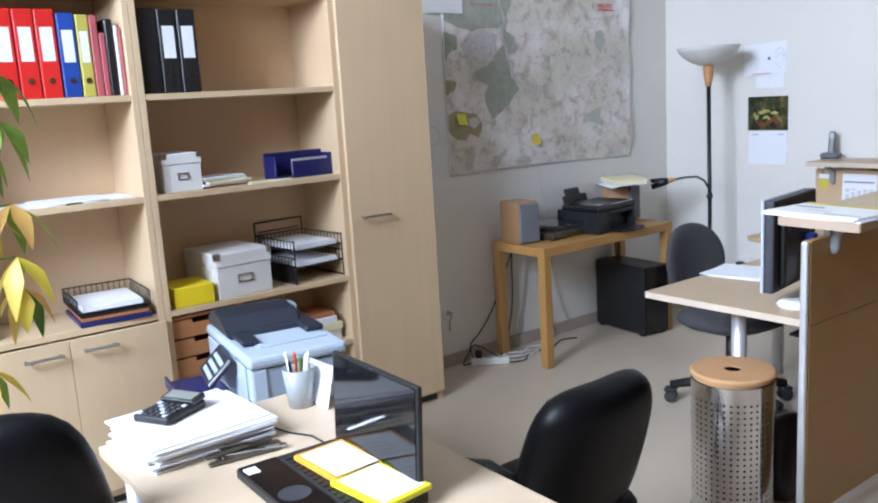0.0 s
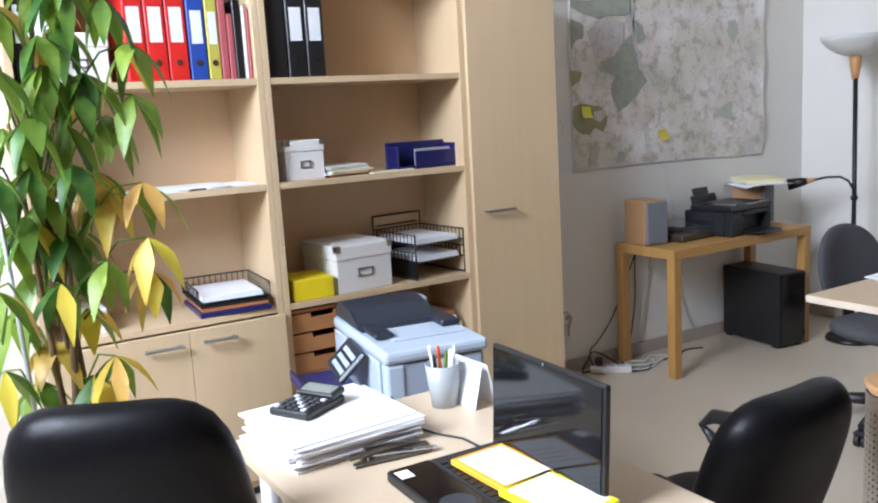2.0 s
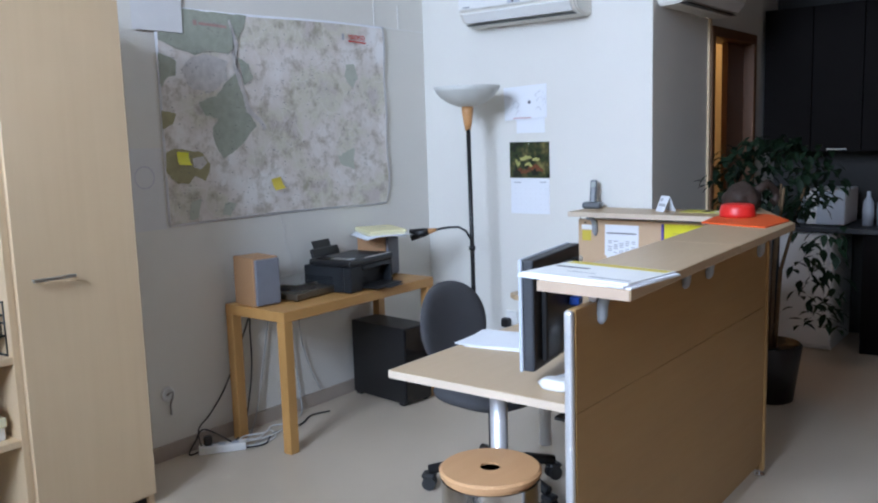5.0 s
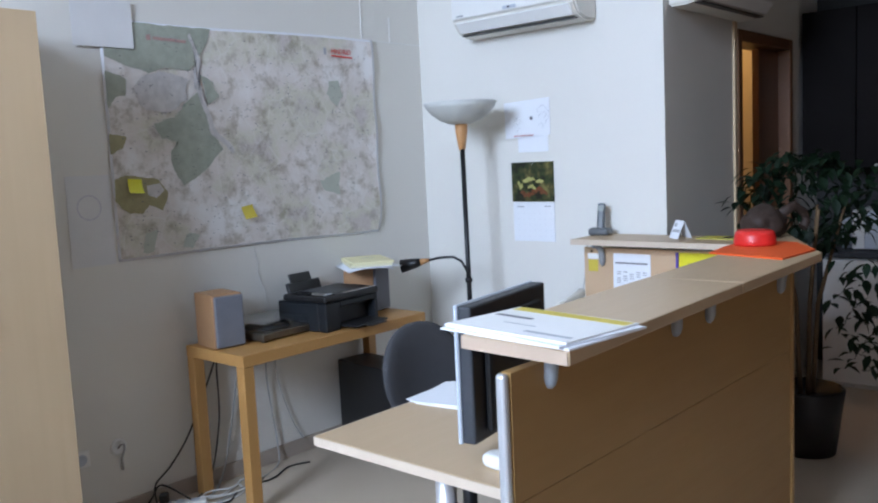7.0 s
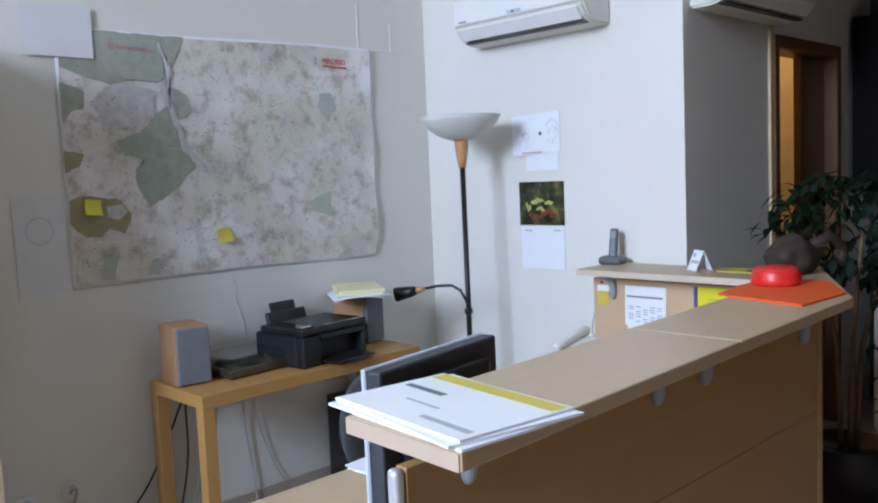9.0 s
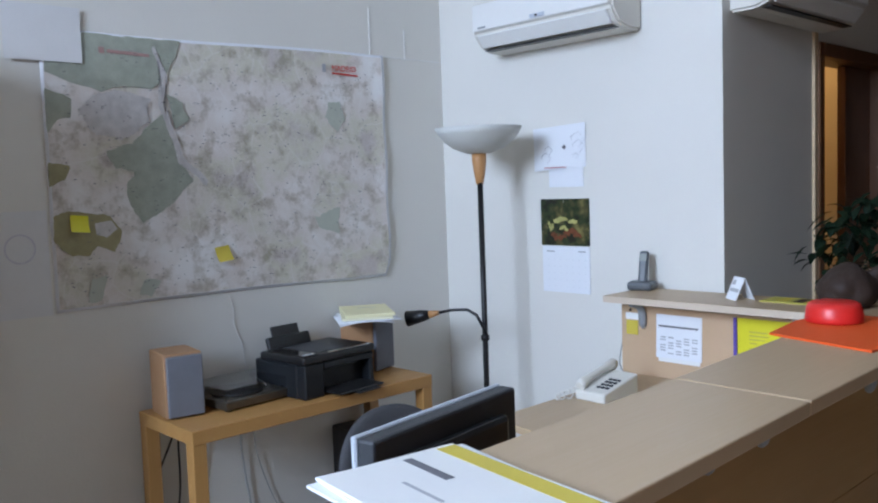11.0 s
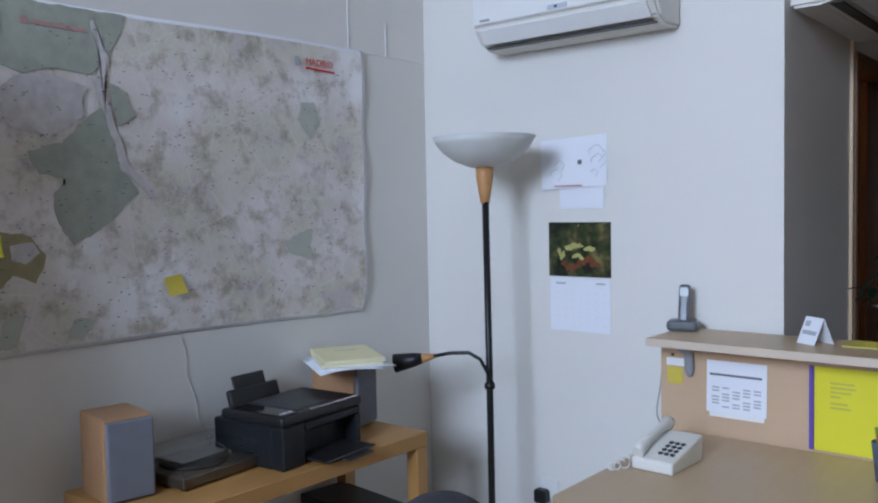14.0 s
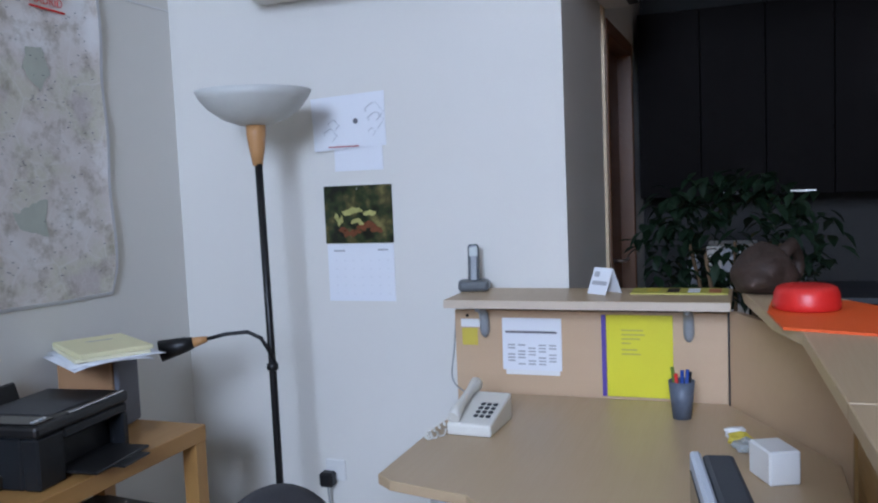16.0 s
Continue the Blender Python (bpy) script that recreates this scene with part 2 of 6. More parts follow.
def tube(bm, pts, r, seg=8, closed=False):
    """A round bar along points; r is one radius or one for each point."""
    pts = [Vector(p) for p in pts]
    rs = r if isinstance(r, (list, tuple)) else [r] * len(pts)
    rings, side = [], None
    for i, p in enumerate(pts):
        a, b = pts[i - 1] if i or closed else p, pts[(i + 1) % len(pts)] if i < len(pts) - 1 or closed else p
        d = (b - a).normalized()
        side = (side - d * side.dot(d)) if side else d.orthogonal()
        side.normalize()
        up = d.cross(side)
        rings.append([bm.verts.new(p + rs[i] * (math.cos(k * math.tau / seg) * side + math.sin(k * math.tau / seg) * up)) for k in range(seg)])
    loop = list(zip(rings, rings[1:])) + ([(rings[-1], rings[0])] if closed else [])
    for a, b in loop:
        for k in range(seg):
            f = bm.faces.new((a[k], a[(k + 1) % seg], b[(k + 1) % seg], b[k]))
            f.smooth = True
    if not closed:
        bm.faces.new(rings[0][::-1]), bm.faces.new(rings[-1])
    return bm


def lathe(bm, profile, seg=32, cx=0.0, cy=0.0, smooth=True):
    """A turned body from (radius, height) pairs."""
    rings = []
    for r, z in profile:
        if r < 1e-5:
            rings.append([bm.verts.new((cx, cy, z))])
        else:
            rings.append([bm.verts.new((cx + r * math.cos(k * math.tau / seg), cy + r * math.sin(k * math.tau / seg), z)) for k in range(seg)])
    for a, b in zip(rings, rings[1:]):
        for k in range(seg):
            q = (k + 1) % seg
            vs = [a[0], b[q], b[k]] if len(a) == 1 else [a[k], a[q], b[0]] if len(b) == 1 else [a[k], a[q], b[q], b[k]]
            if len(a) == 1 and len(b) == 1:
                continue
            bm.faces.new(vs).smooth = smooth
    bmesh.ops.recalc_face_normals(bm, faces=bm.faces)
    return bm


def prism(bm, outline, z0, z1, bev=0.0, seg=1):
    """An upright slab over an outline in the plan."""
    lo, hi = [bm.verts.new((x, y, z0)) for x, y in outline], [bm.verts.new((x, y, z1)) for x, y in outline]
    n = len(outline)
    fs = [bm.faces.new(lo[::-1]), bm.faces.new(hi)] + [bm.faces.new((lo[i], lo[(i + 1) % n], hi[(i + 1) % n], hi[i])) for i in range(n)]
    bmesh.ops.recalc_face_normals(bm, faces=fs)
    if bev:
        bmesh.ops.bevel(bm, geom=list({e for f in fs for e in f.edges}), offset=bev, segments=seg, affect="EDGES", profile=0.5)
    return bm


def blob(bm, grid, closed_u=False):
    """A skin over rows of points."""
    vs = [[bm.verts.new(p) for p in row] for row in grid]
    for a, b in zip(vs, vs[1:]):
        n = len(a)
        for k in range(n if closed_u else n - 1):
            bm.faces.new((a[k], a[(k + 1) % n], b[(k + 1) % n], b[k])).smooth = True
    return vs


def cushion(bm, w, h, d, curve=0.0, power=3.0, taper=0.0, n=48, rings=12):
    """A padded board standing in xz, thick along y: rounded outline, soft edges, bowed across by curve."""
    skins = []
    for side in (1, -1):
        rows = []
        for j in range(1, rings + 1):
            r = math.sin(j / rings * math.pi / 2)
            t = max(0.0, 1 - r ** 6) ** 0.5
            row = []
            for k in range(n):
                a = k * math.tau / n
                c, s = math.cos(a), math.sin(a)
                q = r / (abs(c) ** power + abs(s) ** power) ** (1 / power)
                u, v = c * q, s * q
                row.append((u * w / 2 * (1 - taper * max(0, v)), side * d / 2 * t - curve * u * u, v * h / 2 + h / 2))
            rows.append(row)
        vs = blob(bm, rows, closed_u=True)
        bm.faces.new(vs[0]).smooth = True
        skins.append(vs)
    bmesh.ops.remove_doubles(bm, verts=bm.verts, dist=1e-4)
    bmesh.ops.recalc_face_normals(bm, faces=bm.faces)
    return bm


def part(name, bm, material, parent=None, label="", smooth=False):
    mesh = bpy.data.meshes.new(name)
    if smooth:
        for f in bm.faces:
            f.smooth = True
    bm.to_mesh(mesh)
    bm.free()
    mesh.materials.append(material)
    ob = new(name, mesh)
    if parent:
        ob.parent = parent
    return tagged(ob, label=label)


def thing(name, label, category, group="", m=None):
    ob = new(name)
    ob.empty_display_size = 0.1
    if m:
        ob.matrix_basis = m
    return tagged(ob, label=label, category=category, group=group)


def solo(name, bm, material, label, category, group="", m=None, smooth=False):
    ob = part(name, bm, material, None, label, smooth)
    if m:
        ob.matrix_basis = m
    return tagged(ob, category=category, group=group)


def setting(name, bm, material, label):
    return tagged(part(name, bm, material, None, label), kind="structure", category=name.split("_")[0])


def writing(name, text, size, m, material, parent, align="LEFT"):
    cu = bpy.data.curves.new(name, "FONT")
    cu.body, cu.size, cu.align_x, cu.extrude = text, size, align, 0.0003
    ob = new(name, cu)
    deps = bpy.context.evaluated_depsgraph_get()
    mesh = bpy.data.meshes.new_from_object(ob.evaluated_get(deps))
    bpy.data.objects.remove(ob)
    mesh.materials.clear()
    mesh.materials.append(material)
    out = new(name, mesh)
    out.parent = parent
    out.matrix_basis = m
    return out


# ---- structure ----
T = 0.2
FAR = 6.98
setting("floor", boxes((WX - T, SY - T, -0.1, FAR + T, NY + T, 0)), M_FLOOR, "beige polished terrazzo floor")
setting("ceiling", boxes((WX - T, SY - T, CZ, FAR + T, NY + T, CZ + 0.15)), M_CEIL, "plain white painted ceiling")
setting("wall_north", boxes((WX - T, NY, 0, EX, NY + T, CZ)), M_WALL, "off-white painted plaster wall behind map and cabinets")
# thick east block between the office and the rear passage
PY, PX = 2.31, 5.64
# Unseen overhead block, added to shade the passage from the window.
setting("ceiling_passage", boxes((4.95, SY, 2.42, FAR, PY, CZ)), M_CEIL, "unseen block over the rear passage, added to dim it")
setting("wall_east", boxes((EX, PY, 0, PX, NY + T, CZ)), M_WALL, "off-white painted wall with outer corner beside the passage")
# South wall is out of view; its dark brown is chosen to absorb bounce.
setting("wall_south", boxes((WX - T, SY - T, 0, FAR + T, SY, CZ)), M_BROWN, "unseen wall closing the room, made dark to cut bounced light")
y0, y1, z0, z1 = WIN
setting("wall_west", boxes((WX - T, SY, 0, WX, y0, CZ), (WX - T, y1, 0, WX, NY, CZ), (WX - T, y0, 0, WX, y1, z0), (WX - T, y0, z1, WX, y1, CZ)),
        M_WALL, "off-white wall with wide street window")
setting("wall_passage_end", boxes((FAR, SY, 0, FAR + T, NY + T, CZ)), M_SPLASH, "end wall of the rear passage, darkened for its dimness")
for a, b, c, d, e, nm in ((6.48, PY, 0, FAR, PY + 0.12, "wall_passage_north"), (PX, PY, 2.06, 6.48, PY + 0.12, "wall_over_door"), (PX, 3.3, 0, FAR, 3.42, "wall_inner_room"), (6.7, PY + 0.12, 0, 6.8, 3.3, "wall_inner_side")):
    setting(nm, boxes((a, b, c, d, e, CZ)), M_WALL, "plain painted wall round the inner doorway")
setting("baseboard", boxes((2.52, NY - 0.012, 0, EX - 0.012, NY - 0.0005, 0.075), (EX - 0.012, PY, 0, EX - 0.0005, NY - 0.0005, 0.075), bev=0.002), M_BASE, "beige stone skirting along the walls")
win = thing("window_1", "wide white-framed street window", "window")
tagged(win, kind="structure")
part("window_frame", boxes((WX - 0.13, y0, z0, WX - 0.07, y0 + 0.06, z1), (WX - 0.13, y1 - 0.06, z0, WX - 0.07, y1, z1), (WX - 0.13, y0 + 0.06, z0, WX - 0.07, y1 - 0.06, z0 + 0.06), (WX - 0.13, y0 + 0.06, z1 - 0.06, WX - 0.07, y1 - 0.06, z1), (WX - 0.125, (y0 + y1) / 2 - 0.03, z0 + 0.06, WX - 0.075, (y0 + y1) / 2 + 0.03, z1 - 0.06)), M_WHITE, win)
for a, b in ((y0 + 0.06, (y0 + y1) / 2 - 0.03), ((y0 + y1) / 2 + 0.03, y1 - 0.06)):
    pane = part("pane", boxes((WX - 0.105, a, z0 + 0.06, WX - 0.098, b, z1 - 0.06)), M_CLEAR, win)
    pane.visible_shadow = False
# corner trim, white surface trunking above the map
setting("trim_corner", boxes((PX - 0.015, PY - 0.012, 0, PX + 0.02, PY, 2.3)), M_MAPLE_V, "pale timber trim at the passage corner")
setting("trim_trunking", boxes((4.383, NY - 0.004, 2.11, 4.389, NY, 2.32), (4.596, NY - 0.004, 2.106, 4.602, NY, 2.24), (4.46, NY - 0.003, 2.102, EX, NY, 2.107)), M_WHITE, "thin white cable lines on the wall")
# inner door, standing ajar before a lamp-lit room
dr = tagged(thing("door_1", "dark brown wooden door standing ajar", "door"), kind="structure")
part("door_frame", boxes((PX + 0.02, PY - 0.02, 0, PX + 0.07, PY + 0.14, 2.06), (6.43, PY - 0.02, 0, 6.48, PY + 0.14, 2.06), (PX + 0.07, PY - 0.02, 2.0, 6.43, PY + 0.14, 2.06), bev=0.004), M_BROWN, dr)
leaf = part("door_leaf", boxes((6.12, PY + 0.05, 0.01, 6.43, PY + 0.09, 1.995), bev=0.003), M_BROWN, dr)
part("door_handle", tube(bmesh.new(), [(6.17, PY + 0.05, 1.0), (6.17, PY + 0.0, 1.0), (6.28, PY + 0.0, 1.0)], 0.008), M_HANDLE, leaf, "satin lever handle")
inner = bpy.data.lights.new("inner_room_lamp", "POINT")
inner.energy, inner.color, inner.shadow_soft_size = 7, (1.0, 0.5, 0.14), 0.08
new("inner_room_lamp", inner).location = (6.2, 3.0, 2.4)


# ---- cabinets along the north wall ----
CF, CB, TOPZ = 3.45, NY - 0.004, 1.99    # front and back of the cabinets, their height
SH = 0.024


def carcass(ob, x0, x1, shelves, back=True, z_low=0.06):
    part("side_panel", boxes((x0, CF, 0.0, x0 + 0.025, CB - 0.008, TOPZ), bev=0.001), M_MAPLE_V, ob)
    part("side_panel", boxes((x1 - 0.025, CF, 0.0, x1, CB - 0.008, TOPZ), bev=0.001), M_MAPLE_V, ob)
    part("top_panel", boxes((x0, CF, TOPZ, x1, CB - 0.008, TOPZ + SH), bev=0.001), M_MAPLE_H, ob)
    part("plinth", boxes((x0 + 0.026, CF + 0.02, 0, x1 - 0.026, CB - 0.01, z_low - SH)), M_BLACK, ob)
    part("bottom_panel", boxes((x0 + 0.0255, CF + 0.002, z_low - SH + 0.001, x1 - 0.0255, CB - 0.009, z_low)), M_MAPLE_H, ob)
    part("back_panel", boxes((x0, CB - 0.007, 0.0, x1, CB, TOPZ)), M_BACK, ob)
    for z in shelves:
        part("shelf", boxes((x0 + 0.0255, CF + 0.002, z - SH, x1 - 0.0255, CB - 0.009, z), bev=0.001), M_MAPLE_H, ob)


def bar_handle(parent, x0, x1, y, z):
    bm = bmesh.new()
    tube(bm, [(x0 + 0.012, y, z), (x0 + 0.012, y - 0.026, z)], 0.004)
    tube(bm, [(x1 - 0.012, y, z), (x1 - 0.012, y - 0.026, z)], 0.004)
    box(bm, x0, y - 0.034, z - 0.006, x1, y - 0.024, z + 0.006, bev=0.002)
    return part("handle", bm, M_HANDLE, parent, "satin metal bar handle")


SA, SB, SC, SD = 1.602, 1.208, 0.735, 0.43
cl = thing("bookcase", "pale maple bookcase with cupboard doors below", "bookcase", "office cabinets")
carcass(cl, 0.265, 1.123, (SA, SB, SC))
for a, b, h0, h1 in ((0.267, 0.748, 0.58, 0.72), (0.750, 1.121, 0.79, 0.92)):
    d = part("door", boxes((a, CF - 0.02, 0.07, b, CF - 0.001, SC - 0.03), bev=0.0015), M_MAPLE_V, cl)
    bar_handle(d, h0, h1, CF - 0.02, SC - 0.075)
cm = thing("bookcase", "open pale maple bookcase filled with office boxes and trays", "bookcase", "office cabinets")
carcass(cm, 1.125, 2.018, (SA, SB, SC, SD))
cr = thing("cabinet", "tall pale maple cabinet with one closed door", "cabinet", "office cabinets")
carcass(cr, 2.020, 2.500, ())
d = part("door", boxes((2.021, CF - 0.02, 0.05, 2.499, CF - 0.001, TOPZ + 0.02), bev=0.0015), M_MAPLE_V, cr)
bar_handle(d, 2.065, 2.225, CF - 0.02, 1.0)


# ---- things on the shelves ----
def binder(x, w, h, depth, mat, z, label, slot=True, lean=0.0, tag=M_PAPER, y=3.475):
    ob = thing("lever_arch_file" if slot else "folder", label, "binder", "files on the shelf", pose(x, y, z, 0, lean, 0))
    part("cover", boxes((0, 0, 0, w, depth, h), bev=0.004), mat, ob)
    if slot:
        part("label_sheet", boxes((w * 0.18, -0.0012, h * 0.42, w * 0.82, -0.0002, h * 0.80)), tag, ob, "white spine label")
        bm = bmesh.new()
        bmesh.ops.create_cone(bm, cap_ends=True, segments=14, radius1=0.011, radius2=0.011, depth=0.003, matrix=pose(w / 2, -0.001, h * 0.2, 90))
        part("finger_ring", bm, M_STEEL if mat != M_BLACK else M_METALB, ob)
    return ob


for x in (0.65, 0.722, 0.794):
    binder(x, 0.068, 0.318, 0.28, M_RED, SA, "red lever arch file with white spine label")
binder(0.868, 0.062, 0.305, 0.28, M_BLUE, SA, "blue lever arch file with white spine label")
binder(0.934, 0.045, 0.300, 0.27, M_OLIVE, SA, "olive yellow file with pale spine")
for i, (w, h, mt, lb) in enumerate(((0.028, 0.298, M_PINK, "faded red folder standing on the shelf"), (0.022, 0.235, M_PINK, "thin red folder, shorter than its neighbours"), (0.03, 0.285, M_BLACK, "slim black folder standing upright"), (0.014, 0.262, M_CARD, "thin white folder standing upright"), (0.012, 0.255, M_PINK, "thin pink folder standing upright"))):
    binder(0.982 + (0, 0.030, 0.054, 0.086, 0.102)[i], w, h, 0.25, mt, SA, lb, slot=False)
for x in (0.30, 0.372):
    binder(x, 0.068, 0.318, 0.28, M_WHITE if x > 0.35 else M_BLACK, SA, "lever arch file at the cupboard's side" )
for x in (1.162, 1.240, 1.318):
    binder(x, 0.074, 0.325, 0.29, M_BLACK, SA, "black lever arch file with white spine label", slot=x > 1.2)


def lidded_box(w, d, h, m, label, lid_h=0.06):
    ob = thing("storage_box", label, "box", "", m)
    part("body", boxes((-w / 2 + 0.004, -d / 2 + 0.004, 0, w / 2 - 0.004, d / 2 - 0.004, h - 0.02), bev=0.003), M_CARD, ob)
    part("lid", boxes((-w / 2, -d / 2, h - lid_h, w / 2, d / 2, h), bev=0.004), M_CARD, ob)
    bm = bmesh.new()
    y, zc, hw, hh = -d / 2 + 0.003, h * 0.40, w * 0.13, h * 0.09
    for r in ((-hw, zc - hh, hw, zc - hh + 0.005), (-hw, zc + hh - 0.005, hw, zc + hh), (-hw, zc - hh, -hw + 0.005, zc + hh), (hw - 0.005, zc - hh, hw, zc + hh)):
        box(bm, r[0], y - 0.004, r[1], r[2], y + 0.002, r[3])
    part("label_holder", bm, M_HANDLE, ob, "metal label holder")
    for sx in (-1, 1):
        part("metal_corner", boxes((sx * (w / 2 + 0.001), -d / 2 - 0.001, h - lid_h * 0.45, sx * (w / 2 - 0.022), -d / 2 + 0.022, h + 0.001)), M_HANDLE, ob)
    return ob


lidded_box(0.17, 0.24, 0.155, pose(1.272, 3.60, SB, 0, 0, 2), "small white cardboard box with lid", 0.045)
lidded_box(0.20, 0.25, 0.17, pose(0.50, 3.62, SA, 0, 0, 0), "white cardboard box beside the red files", 0.05)
lidded_box(0.265, 0.31, 0.195, pose(1.485, 3.625, SC, 0, 0, 4), "large white cardboard storage box with lid")
ob = solo("card_box", boxes((-0.085, -0.10, 0, 0.085, 0.10, 0.085), bev=0.004), M_YELLOW, "bright yellow cardboard box on the shelf", "box", m=pose(1.265, 3.56, SC, 0, 0, -3))


def paper_pile(name, w, d, n, m, label, mats=(M_PAPER,), step=0.006, spread=0.012, turn=4):
    ob = thing(name, label, "papers", "", m)
    z = 0.0
    for i in range(n):
        bm = bmesh.new()
        box(bm, -w / 2, -d / 2, 0, w / 2, d / 2, step * 0.92, m=pose(random.uniform(-spread, spread), random.uniform(-spread, spread), z, 0, 0, random.uniform(-turn, turn)))
        part("sheet", bm, mats[i % len(mats)], ob)
        z += step
    return ob


paper_pile("paper_pile", 0.20, 0.15, 5, pose(1.455, 3.56, SB, 0, 0, 8), "loose pile of leaflets on the shelf", (M_TERRA, M_PAPER, M_PAPERY, M_CARD, M_PAPER), 0.009, 0.02, 12)
solo("sticky_notes", boxes((-0.1, -0.03, 0, 0.1, 0.03, 0.006), bev=0.001), M_PAPERY, "flat yellow notepad on the shelf", "notepad", m=pose(1.66, 3.50, SB, 0, 0, 4))
ob = thing("desk_tray", "dark navy plastic tray on its side", "tray", "", pose(1.842, 3.60, SB, 0, 0, 3))
part("body", boxes((-0.15, 0.0, 0, 0.15, 0.012, 0.115), (-0.15, -0.09, 0, 0.15, 0.0, 0.012), (-0.15, -0.09, 0.012, -0.14, 0.0, 0.10), (0.14, -0.09, 0.012, 0.15, 0.0, 0.10), (-0.06, -0.09, 0.012, 0.14, -0.08, 0.075), bev=0.003), M_NAVY, ob)
part("paper_edge", boxes((-0.055, -0.075, 0.012, 0.13, -0.07, 0.085)), M_INKL, ob)


def wire_tray(w, d, h, m, label, decks, mat=M_METALB):
    """Open wire letter tray with papers; decks: heights of the floors."""
    ob = thing("letter_tray", label, "letter tray", "", m)
    for z in decks:
        bm = bmesh.new()
        for k in range(9):
            x = -w / 2 + w * k / 8
            tube(bm, [(x, -d / 2, z), (x, d / 2, z)], 0.0016, 5)
        for k in range(7):
            y = -d / 2 + d * k / 6
            tube(bm, [(-w / 2, y, z), (w / 2, y, z)], 0.0016, 5)
        for zz in (z, z + h):
            tube(bm, [(-w / 2, -d / 2, zz), (-w / 2, d / 2, zz), (w / 2, d / 2, zz), (w / 2, -d / 2, zz)], 0.003, 6, closed=zz == z)
        for k in range(13):
            y = -d / 2 + d * k / 12
            for x in (-w / 2, w / 2):
                tube(bm, [(x, y, z), (x, y, z + h)], 0.002, 4)
        for k in range(13):
            x = -w / 2 + w * k / 12
            tube(bm, [(x, d / 2, z), (x, d / 2, z + h)], 0.002, 4)
        part("wire_basket", bm, mat, ob)
        for i in range(3):
            part("sheet", boxes((-w / 2 + 0.02, -d / 2 + 0.005 + 0.006 * i, z + 0.004 + 0.007 * i, w / 2 - 0.025, d / 2 - 0.02, z + 0.010 + 0.007 * i)), M_PAPER, ob)
    return ob


t3 = wire_tray(0.26, 0.33, 0.045, pose(1.848, 3.64, SC, 0, 0, 5), "black wire letter tray with two decks of paper", (0.075, 0.15))
bm = bmesh.new()
for x in (-0.13, 0.13):
    tube(bm, [(x, 0.165, 0), (x, 0.165, 0.255)], 0.004), tube(bm, [(x, -0.165, 0), (x, -0.165, 0.20)], 0.004)
    tube(bm, [(x, -0.165, 0.004), (x, 0.165, 0.004)], 0.004)
tube(bm, [(-0.13, 0.165, 0.255), (0.13, 0.165, 0.255)], 0.004)
tube(bm, [(-0.11, 0.165, 0.21), (0.11, 0.165, 0.21)], 0.003)
part("frame", bm, M_METALB, t3)
part("solid_side", boxes((-0.133, -0.16, 0.01, -0.131, 0.16, 0.085), (-0.128, 0.162, 0.01, 0.128, 0.164, 0.14)), M_METALB, t3)

t1 = wire_tray(0.27, 0.31, 0.055, pose(0.948, 3.61, SC, 0, 0, -4), "dark mesh letter basket holding loose papers", (0.05,), M_METALB)
part("folder_sheet", boxes((-0.125, -0.158, 0.022, 0.125, 0.14, 0.034)), M_TERRA, t1)
part("base_tray", boxes((-0.135, -0.165, 0.0, 0.135, 0.15, 0.02), bev=0.003), M_NAVY, t1)
part("spacer", boxes((-0.13, -0.156, 0.035, 0.13, 0.14, 0.0475), bev=0.003), M_BLACK, t1)
part("front_rim", tube(bmesh.new(), [(-0.135, -0.155, 0.105), (-0.135, -0.157, 0.055), (0.135, -0.157, 0.055), (0.135, -0.155, 0.105)], 0.0035, 6), M_METALB, t1)
for i, (x, w, a) in enumerate(((0.66, 0.3, 3), (0.84, 0.26, -4), (0.97, 0.2, 2), (0.45, 0.28, 1))):
    solo("loose_sheet", boxes((-w / 2, -0.11, 0, w / 2, 0.11, 0.006), bev=0.0008), M_PAPER, "white sheets of paper lying on the shelf", "papers", m=pose(x, 3.575, SB + 0.0005 + 0.0065 * (i % 2), 0, 0, a))
solo("card_box", boxes((-0.07, -0.1, 0, 0.07, 0.1, 0.09), bev=0.003), M_CARD, "small white carton on the shelf", "box", m=pose(0.42, 3.6, SC))

# drawer unit of pine, low in the middle bookcase
du = thing("drawer_unit", "small reddish pine drawer unit", "drawer unit", "", pose(1.14, 3.47, SD))
part("carcass", boxes((0, 0, 0, 0.012, 0.3, 0.27), (0.29, 0, 0, 0.302, 0.3, 0.27), (0.012, 0, 0.258, 0.29, 0.3, 0.27), (0.012, 0, 0, 0.29, 0.3, 0.01), (0.012, 0.29, 0.01, 0.29, 0.3, 0.258)), M_PINE, du)
for k in range(3):
    z = 0.014 + 0.082 * k
    part("drawer", boxes((0.015, 0.0, z, 0.287, 0.012, z + 0.055), (0.015, 0.0, z + 0.055, 0.10, 0.012, z + 0.074), (0.20, 0.0, z + 0.055, 0.287, 0.012, z + 0.074), (0.015, 0.012, z, 0.287, 0.28, z + 0.01)), M_PINE, du)
